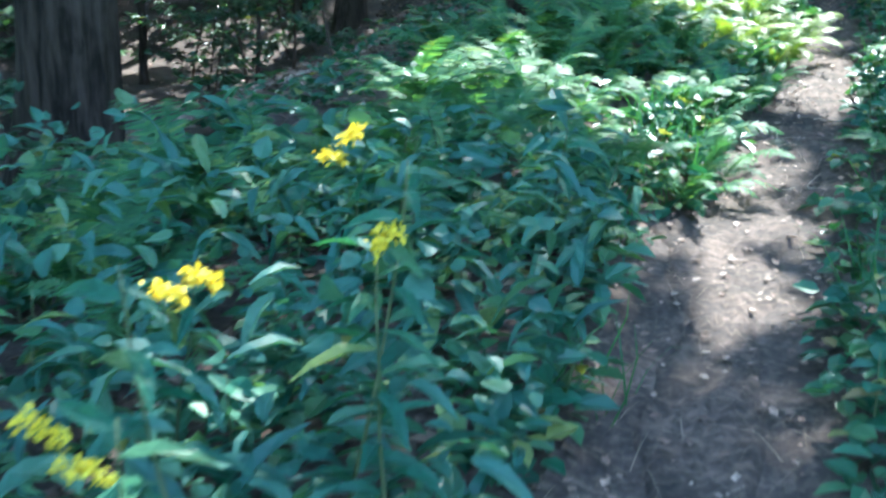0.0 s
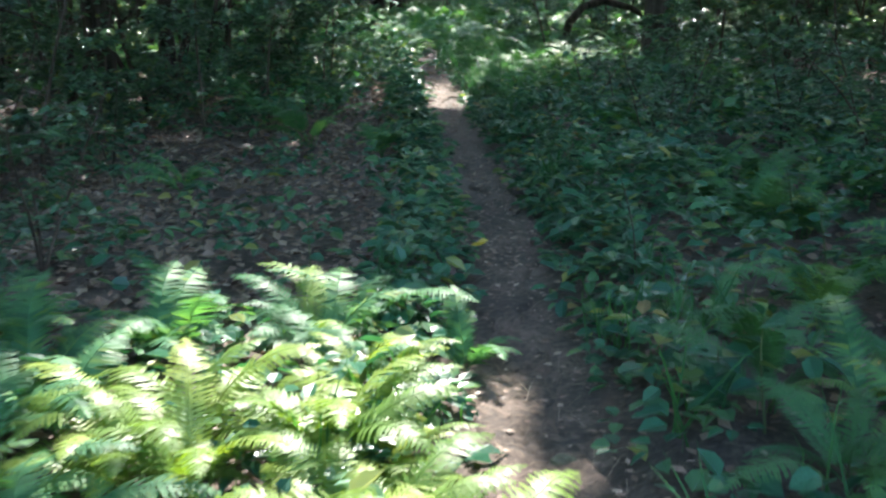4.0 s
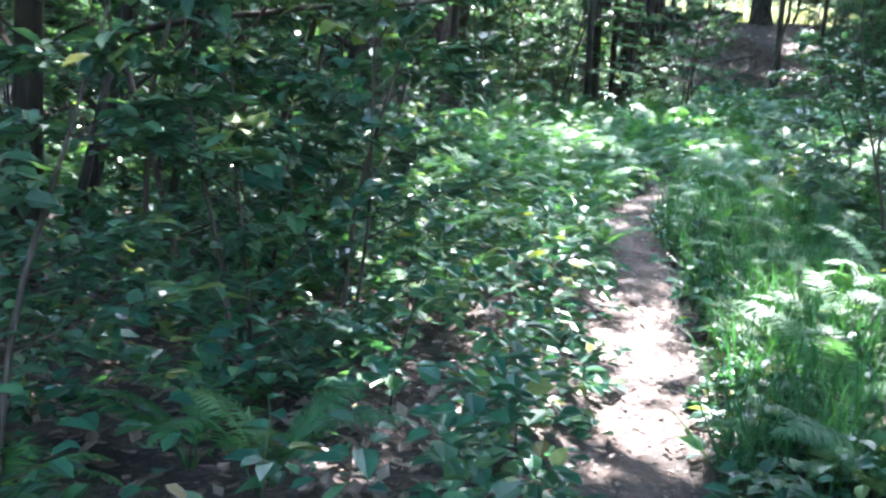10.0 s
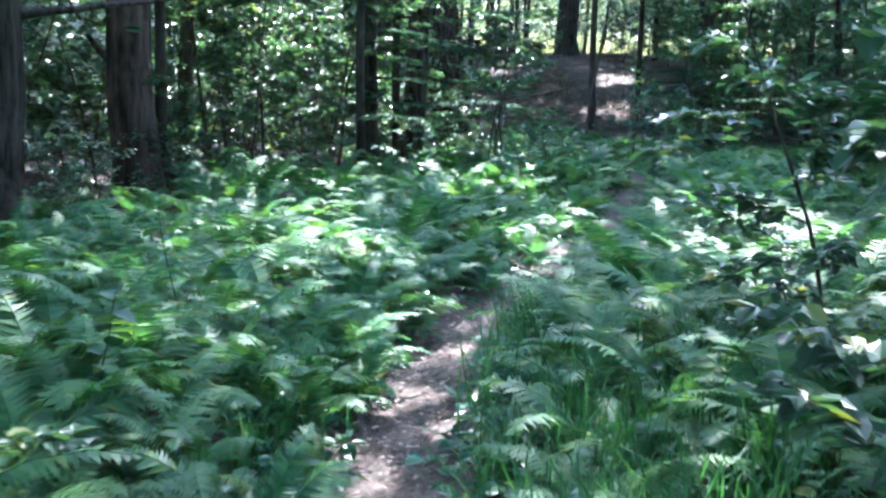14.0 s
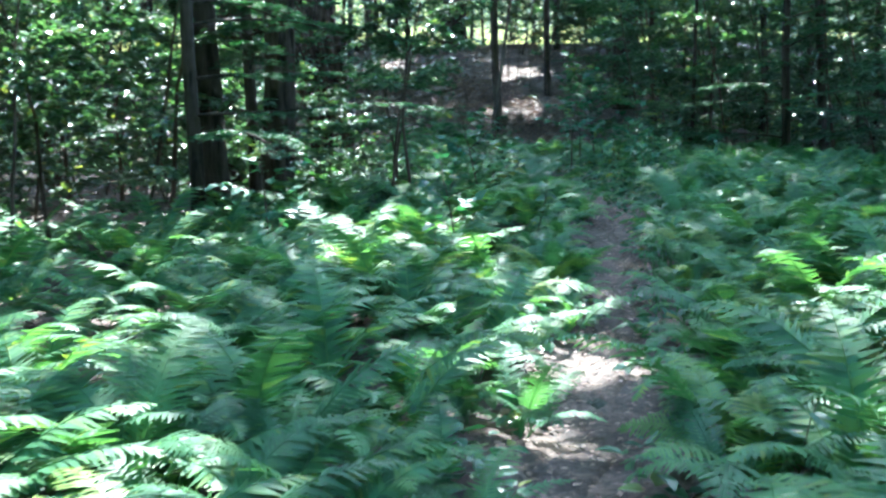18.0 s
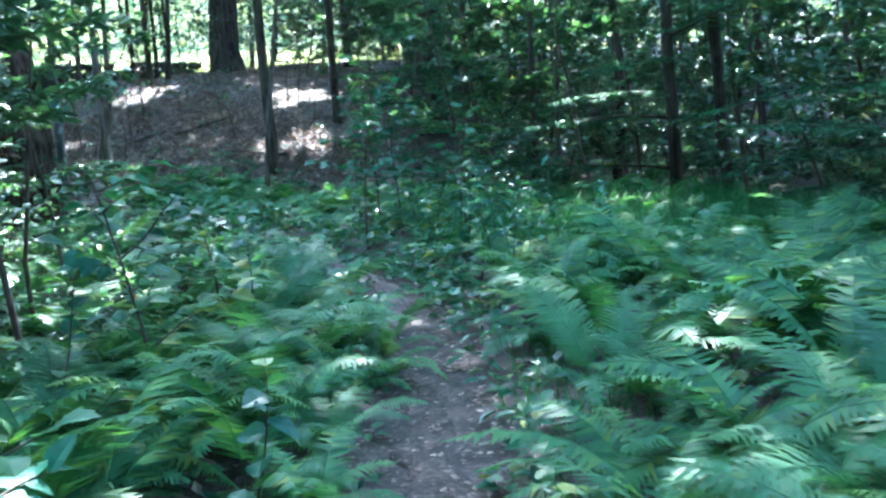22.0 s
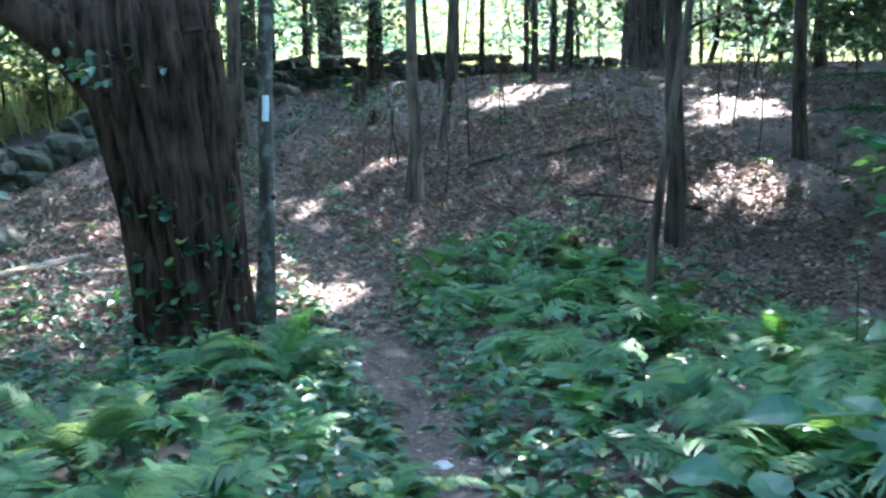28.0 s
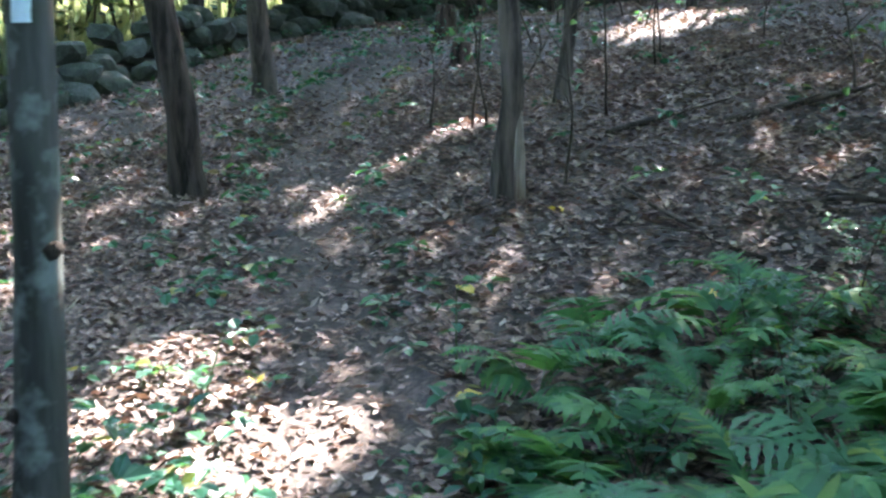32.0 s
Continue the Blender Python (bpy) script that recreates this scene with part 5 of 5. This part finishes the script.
for x, y, h, n, s in ((13.72, 37.7, 0.85, 14, 0.12), (10.1, 30.9, 0.75, 14, 0.11), (11.1, 33.3, 0.65, 12, 0.11),
                      (9.9, 32.3, 0.85, 16, 0.11), (5.2, 22.6, 0.7, 12, 0.11), (5.6, 23.6, 0.8, 12, 0.12), (12.05, 41.9, 0.5, 10, 0.11), (11.6, 41.7, 0.55, 10, 0.11),
                      (12.55, 42.5, 0.45, 9, 0.10), (14.9, 42.6, 0.6, 12, 0.11), (9.0, 29.9, 0.65, 11, 0.12), (2.95, 5.6, 0.5, 10, 0.10), (3.6, 9.3, 0.55, 10, 0.10),
                      ) + (
                      (15.4, 41.2, 0.9, 14, 0.12), (13.2, 34.9, 0.7, 14, 0.11), (12.0, 36.2, 0.6, 12, 0.11), (4.1, 17.2, 0.7, 14, 0.10), (4.4, 18.4, 0.65, 14, 0.10), (4.6, 19.5, 0.75, 16, 0.10)):
    plant("sapling", x, y, h, "round" if s > 0.105 else "oval", n, s, "young sapling with large rounded green leaves", "sapling", pr, TWIG, 0.06, 0.3)


for k in range(16):
    y = pr.uniform(2.4, 4.6)
    plant("broad_herb", float(trail_x(y)) - pr.uniform(0.4, 1.7), y, pr.uniform(0.2, 0.4), "round", 6, pr.uniform(0.10, 0.14), "low herb with large heart-shaped leaves", "herb", pr)["group"] = "broad-leaved herbs"


def branched_sapling(x, y, height, twigs, r):
    """A young tree with side twigs that bear large rounded leaves in two rows."""
    root = new("sapling")
    root.matrix_basis = pose(x, y, float(relief(x, y)) - 0.02)
    path = limb_path((0, 0, -0.02), (r.normal(0, 0.06), r.normal(0, 0.06), 1), height, 9, 0, 0.05, r)
    put("stem", mesh("stem", *tube(path, np.linspace(0.010, 0.003, 10), 7), TWIG), root)
    for k in range(twigs):
        t = 0.30 + 0.70 * (k + r.uniform(0, 0.6)) / twigs
        at = np.array([np.interp(t * 9, range(10), path[:, j]) for j in range(3)])
        a, ln = 2.4 * k + r.normal(0, 0.3), (0.50 - 0.22 * t) * r.uniform(0.75, 1.2)
        tw = limb_path(at, (math.cos(a), math.sin(a), 0.55), ln, 6, -0.03, 0.10, r)
        twig = put("twig", mesh("twig", *tube(tw, np.linspace(0.0045, 0.0015, 7), 5), TWIG), root)
        n = int(r.integers(7, 11))
        u = np.linspace(1.0, 6.0, n)
        q = np.stack([np.interp(u, range(7), tw[:, j]) for j in range(3)], 1)
        yaw = a - np.pi / 2 + np.where(np.arange(n) % 2, 1, -1) * r.uniform(0.5, 1.0, n) * (u < 5.9)
        put("leaves", mesh("leaves", *scatter(*ROUND, turns(n, yaw=yaw, tilt=0.28, scale=(0.065, 0.115), r=r), q), HERB_ONE, False), twig)
    return tagged(root, "young sapling with large rounded green leaves", "sapling")


for x, y, h, n in ((13.42, 36.95, 1.62, 13), (13.75, 37.3, 1.5, 12), (14.1, 37.6, 1.35, 11), (14.3, 36.9, 1.2, 10), (10.35, 32.6, 1.1, 9), (8.15, 30.9, 0.9, 8), (9.36, 30.5, 0.72, 7), (11.2, 34.3, 0.8, 8), (3.95, 17.9, 1.9, 15), (3.6, 17.3, 1.6, 13)):
    branched_sapling(x, y, h, n, pr)


def goldenrod(x, y, h, lean, r):
    root = plant("goldenrod", x, y, h, "narrow", 24, 0.15, "tall goldenrod with narrow leaves and yellow plumes", "flower", r, STEM_GREEN, lean, 0.12, 18)
    tip = np.array((lean * h * 0.98, 0, h * 0.97))
    for k in range(2):
        a = k * 2.6 + r.uniform(0, 1)
        lp = limb_path(tip - (0, 0, 0.03 * k), (math.cos(a), math.sin(a), 0.5), 0.055, 5, -0.12, 0.1, r)
        u = r.uniform(0, 5, 80)
        q = np.stack([np.interp(u, range(6), lp[:, j]) for j in range(3)], 1) + r.normal(0, 0.005, (80, 3)) + (0, 0, 0.006)
        v, f = scatter(*DIAMOND, turns(80, tilt=0.8, scale=(0.008, 0.014), r=r), q)
        put("flower_plume", mesh("flower_plume", v, f, FLOWER, False), root, label="arched plume of tiny yellow flowers")
    return root


for x, y, h, lean in ((-0.33, 1.31, 0.84, 0.02), (-0.18, 1.79, 0.90, 0.03), (-0.10, 1.60, 0.80, 0.02), (-0.38, 1.04, 0.74, 0.02)):
    goldenrod(x, y, h, lean, pr)


for k in range(40):
    y = pr.uniform(1.0, 4.1)
    x = float(trail_x(y)) - pr.uniform(0.38, 2.0)
    plant("tall_weed", x, y, pr.uniform(0.3, 0.6), "narrow" if k % 3 else "oval", 20 if k % 3 else 12, 0.15 if k % 3 else 0.10, "leafy green weed with long pointed leaves", "weed", pr, None, 0.08, 0.1, 18)["group"] = "weeds beside the path"
for k in range(36):
    y = pr.uniform(33.2, 37.2)
    x = float(trail_x(y)) + pr.uniform(0.5, 1.7)
    plant("tall_weed", x, y, pr.uniform(0.45, 0.85), "narrow" if k % 4 else "oval", 15, 0.16 if k % 4 else 0.10, "tall weed with long drooping narrow leaves", "weed", pr, TWIG, 0.12, 0.3, 18)["group"] = "weeds beside the path"


def bough(tree_x, tree_y, z, heading, length, r):
    """A low evergreen bough with flat feathery sprays, on a thin trunk of its own."""
    root = new("hemlock")
    g = float(relief(tree_x, tree_y))
    root.matrix_basis = pose(tree_x, tree_y, g)
    put("trunk", mesh("trunk", *tube([(0, 0, -0.1), (0.01, 0, 0.6), (0, 0.02, 1.6), (0.02, 0, 3.2), (0, 0, 6.0)], [0.075, 0.06, 0.055, 0.045, 0.02], 10, 0.05, 4), BARK), root)
    for k in range(7):
        a = heading + (k - 3) * 0.5 + r.normal(0, 0.1)
        zz = z + 0.32 * k + r.normal(0, 0.1)
        lp = limb_path((0, 0, zz), (math.cos(a), math.sin(a), 0.15), length * r.uniform(0.8, 1.1), 8, -0.03, 0.05, r)
        wood_ = put("bough_wood", mesh("bough_wood", *tube(lp, np.linspace(0.016, 0.003, 9), 5), BARK), root)
        p, yaw = [], []
        for j in range(46):
            u = r.uniform(0.15, 1.0)
            at = np.array([np.interp(u * 8, range(9), lp[:, i]) for i in range(3)])
            b = a + r.choice([-1, 1]) * r.uniform(0.6, 1.1)
            ln = 0.42 * (1.1 - u) + 0.08
            m = int(30 * ln / 0.4) + 6
            w = r.uniform(0, 1, m)
            p.append(at + np.stack([np.cos(b) * w * ln, np.sin(b) * w * ln, -0.12 * w * w * ln], 1) + r.normal(0, 0.012, (m, 3)) * (1, 1, 0.4))
            yaw.append(b - np.pi / 2 + r.choice([-1, 1], m) * r.uniform(0.5, 1.1, m))
        p, yaw = np.concatenate(p), np.concatenate(yaw)
        v, f = scatter(DIAMOND[0] * (0.45, 1, 1), DIAMOND[1], turns(len(p), yaw=yaw, tilt=0.12, scale=(0.035, 0.065), r=r), p)
        put("needles", mesh("needles", v, f, NEEDLE, False), wood_, label="flat feathery evergreen sprays")
    return tagged(root, "young hemlock with drooping feathery boughs", "tree")


bough(8.9, 19.4, 1.6, 3.4, 2.2, pr)
bough(8.7, 34.3, 1.1, -0.7, 2.2, pr)
bough(7.9, 32.6, 0.85, 0.35, 2.4, pr)
bough(18.3, 43.2, 1.2, 3.5, 1.9, pr)
bough(13.2, 27.8, 0.9, 2.6, 1.8, pr)
for x, y, z, a, ln in ((15.4, 31.6, 0.5, 3.3, 2.0), (16.9, 33.8, 0.45, 3.4, 2.2), (16.4, 36.4, 0.5, 3.7, 2.0), (14.6, 29.4, 0.55, 3.0, 1.9), (18.2, 31.2, 0.5, 3.2, 2.2)):
    bough(x, y, z, a, ln, pr)


def bare_sapling(x, y, h, r):
    root = new("bare_sapling")
    root.matrix_basis = pose(x, y, float(relief(x, y)) - 0.03, 0, 0, r.uniform(0, 360))
    path = limb_path((0, 0, 0), (r.normal(0, 0.12), 0, 1), h, 8, 0, 0.07, r)
    put("stem", mesh("stem", *tube(path, np.linspace(0.011, 0.003, 9), 6), TWIG), root)
    for k in range(5):
        a = r.uniform(0, 6.28)
        put("twig", mesh("twig", *tube(limb_path(path[3 + k], (math.cos(a), math.sin(a), 0.8), 0.4 * h * r.uniform(0.5, 1), 4, 0, 0.1, r), np.linspace(0.005, 0.0015, 5), 4), TWIG), root)
    q = path[8] + r.normal(0, 0.25, (14, 3)) * (1, 1, 0.6)
    put("leaves", mesh("leaves", *scatter(*OVAL, turns(14, tilt=0.4, scale=(0.05, 0.09), r=r), q), LEAF, False), root)
    return tagged(root, "thin nearly bare sapling on the leafy slope", "sapling", group="bare saplings on the slope")


for k in range(22):
    y = pr.uniform(45.5, 55)
    bare_sapling(float(trail_x(y)) + pr.uniform(0.9, 5.5), y, pr.uniform(0.7, 1.7), pr)


# ---- sticks, stumps, stones ----
def stick(x, y, length, thick, heading, mat, r, rise=0.02, label="fallen dead branch lying on the litter"):
    root = new("fallen_branch")
    z = float(relief(x, y)) + thick * 0.8
    root.matrix_basis = pose(x, y, z, 0, 0, heading)
    slope = (float(relief(x + length * math.cos(radians(heading)), y + length * math.sin(radians(heading)))) + thick - z) / length
    lp = limb_path((0, 0, 0), (1, 0, slope + rise), length, 8, 0, 0.06, r)
    branch = put("branch", mesh("branch", *tube(lp, np.linspace(thick, thick * 0.4, 9), 7, 0.06, int(length * 100)), mat), root)
    for k in range(2):
        at = lp[3 + 2 * k]
        tw = limb_path(at, (0.7, r.choice([-1, 1]) * 0.7, 0.25), length * 0.28, 4, -0.02, 0.1, r)
        put("twig", mesh("twig", *tube(tw, np.linspace(thick * 0.45, thick * 0.15, 5), 5), mat), branch)
    return tagged(root, label, "branch", group="fallen branches")


for x, y, ln, th, hd, mt in ((13.5, 44.9, 0.9, 0.018, 25, BARK), (14.6, 48.6, 1.4, 0.03, 12, BARK), (15.3, 48.3, 1.0, 0.035, 5, BARK), (14.9, 46.2, 1.2, 0.02, 120, BARK), (12.1, 47.0, 0.5, 0.012, 60, TWIG),
                             (6.0, 21.2, 0.35, 0.010, 30, TWIG), (5.7, 20.9, 0.45, 0.008, 160, TWIG), (1.5, 5.0, 0.4, 0.006, 70, DEADWOOD), (1.2, 4.4, 0.5, 0.006, 20, DEADWOOD), (2.2, 5.4, 0.6, 0.007, 130, DEADWOOD),
                             ) + (
                             (7.7, 25.6, 0.4, 0.008, 40, TWIG), (8.1, 26.3, 0.3, 0.007, 140, TWIG), (6.4, 20.9, 0.8, 0.02, 75, BARK), (15.8, 50.4, 1.2, 0.02, 20, BARK), (10.6, 46.5, 1.3, 0.03, 10, DEADWOOD),
                             (9.0, 45.9, 1.8, 0.06, 15, DEADWOOD), (11.2, 45.4, 0.8, 0.015, 80, TWIG), (14.4, 36.0, 1.1, 0.012, 60, DEADWOOD), (14.9, 35.4, 0.9, 0.010, 20, DEADWOOD), (1.2, 12.6, 1.3, 0.03, 40, BARK),
                             (13.3, 50.6, 0.7, 0.02, 100, BARK), (5.1, 15.4, 0.3, 0.006, 10, TWIG), (4.0, 12.0, 0.3, 0.006, 80, TWIG), (16.4, 46.0, 1.5, 0.025, 150, BARK)):
    stick(x, y, ln, th, hd, mt, pr)


def bent_log(x, y):
    """A dark bowed dead trunk among the leaves, one end in the ground."""
    root = new("bowed_log")
    z = float(relief(x, y))
    root.matrix_basis = pose(x, y, z)
    pts = [(0, 0, -0.1), (0.02, 0.05, 0.25), (0.12, 0.1, 0.55), (0.35, 0.12, 0.78), (0.7, 0.1, 0.86), (1.1, 0.0, 0.74), (1.5, -0.1, 0.5), (1.8, -0.1, 0.1)]
    log = put("log", mesh("log", *tube(pts, [0.075, 0.07, 0.066, 0.062, 0.06, 0.05, 0.04, 0.03], 12, 0.07, 9), BARK), root)
    for k, (i, d) in enumerate(((3, (0.2, 0.1, 1)), (4, (-0.1, 0.2, 1)), (5, (0.4, 0, 0.9)))):
        put("twig", mesh("twig", *tube(limb_path(pts[i], d, 0.6, 5, 0, 0.1, pr), np.linspace(0.014, 0.004, 6), 5), BARK), log)
    return tagged(root, "dark bowed dead trunk among green leaves", "log")


bent_log(8.3, 21.7)


def stump(x, y, h, r0):
    root = new("tree_stump")
    root.matrix_basis = pose(x, y, float(relief(x, y)) - 0.05)
    hs = np.linspace(0, h, 8)
    put("stump_wood", mesh("stump_wood", *tube(np.stack([0.05 * hs, 0 * hs, hs], 1), r0 * np.interp(hs / h, [0, 0.2, 1], [1.5, 1.1, 0.8]), 22, 0.09, 12, 7, 0.2), BARK_OLD), root)
    q = np.stack([pr.normal(0, 0.18, 60), pr.normal(-0.1, 0.16, 60), pr.uniform(0.1, h + 0.15, 60)], 1)
    put("moss_leaves", mesh("moss_leaves", *scatter(*OVAL, turns(60, tilt=0.5, scale=(0.04, 0.09), r=pr), q), HERB, False), root, label="green leaves round the stump")
    return tagged(root, "short rotten stump with green leaves round it", "stump")


stump(13.8, 55.2, 0.5, 0.13)
stump(13.85, 52.6, 0.28, 0.11)
stump(12.42, 39.0, 0.22, 0.045)


def split_shell(x, y):
    """Dead half-stem standing against the slender tree on the slope."""
    root = new("dead_stem")
    root.matrix_basis = pose(x, y, float(relief(x, y)) - 0.05)
    put("stem", mesh("stem", *tube([(0, 0, 0), (0.0, 0, 0.3), (-0.01, 0.01, 0.6), (-0.02, 0.03, 0.82)], [0.036, 0.030, 0.024, 0.008], 12, 0.08, 2, 5, 0.2), DEADWOOD), root)
    return tagged(root, "pale split dead stem beside a slender tree", "dead wood")


split_shell(13.905, 47.58)


def leaning_stick(x, y):
    root = new("leaning_stick")
    root.matrix_basis = pose(x, y, float(relief(x, y)) - 0.02)
    put("stick", mesh("stick", *tube(limb_path((0, 0, 0), (0.22, 0.35, 1.0), 0.95, 7, 0, 0.03, pr), np.linspace(0.0075, 0.005, 8), 7, 0.04, 3), TWIG), root)
    return tagged(root, "thin brown stick leaning on the old tree", "stick")


leaning_stick(11.98, 42.62)


def field_stone(x, y, s, r, mat=STONE, label="weathered grey fieldstone half sunk in litter"):
    bm = bmesh.new()
    bmesh.ops.create_icosphere(bm, subdivisions=2, radius=s)
    k = r.uniform(0, 50)
    for v in bm.verts:
        v.co *= 1 + 0.3 * noise.noise(v.co * (1.6 / s) + Vector((k, k, 0)))
        v.co.z *= 0.6
    me = bpy.data.meshes.new("rock")
    bm.to_mesh(me)
    bm.free()
    me.materials.append(mat)
    ob = put("rock", me, None, pose(x, y, float(relief(x, y)) + s * 0.2, 0, 0, r.uniform(0, 360)))
    return tagged(ob, label, "rock")


for x, y, s in ((1.75, 6.35, 0.05), (1.55, 5.2, 0.06), (2.72, 7.95, 0.04), (9.3, 49.0, 0.3), (8.2, 47.8, 0.35), (8.9, 27.6, 0.05), (13.9, 58.6, 0.28), (12.6, 58.9, 0.3)):
    field_stone(x, y, s, pr)
field_stone(13.1, 40.4, 0.055, pr, PALE_STONE, "small pale stone in the trodden path")


# yellow leaves fallen here and there, one by one
YL = mesh("yellow_leaf", *CURLED, YELLOW_LEAF, False)
for x, y in ((13.55, 46.3), (14.6, 45.9), (13.4, 45.2), (14.1, 47.2), (4.3, 8.6), (3.9, 8.1), (4.6, 17.7), (4.75, 18.1), (3.3, 10.6), (4.6, 13.3), (12.6, 45.6), (13.9, 44.9)):
    tagged(put("yellow_leaf", YL, None, pose(x, y, float(relief(x, y)) + 0.03, pr.normal(0, 10), pr.normal(0, 10), pr.uniform(0, 360)) @ Matrix.Scale(0.11, 4)), "single bright yellow fallen leaf on the litter", "leaf")
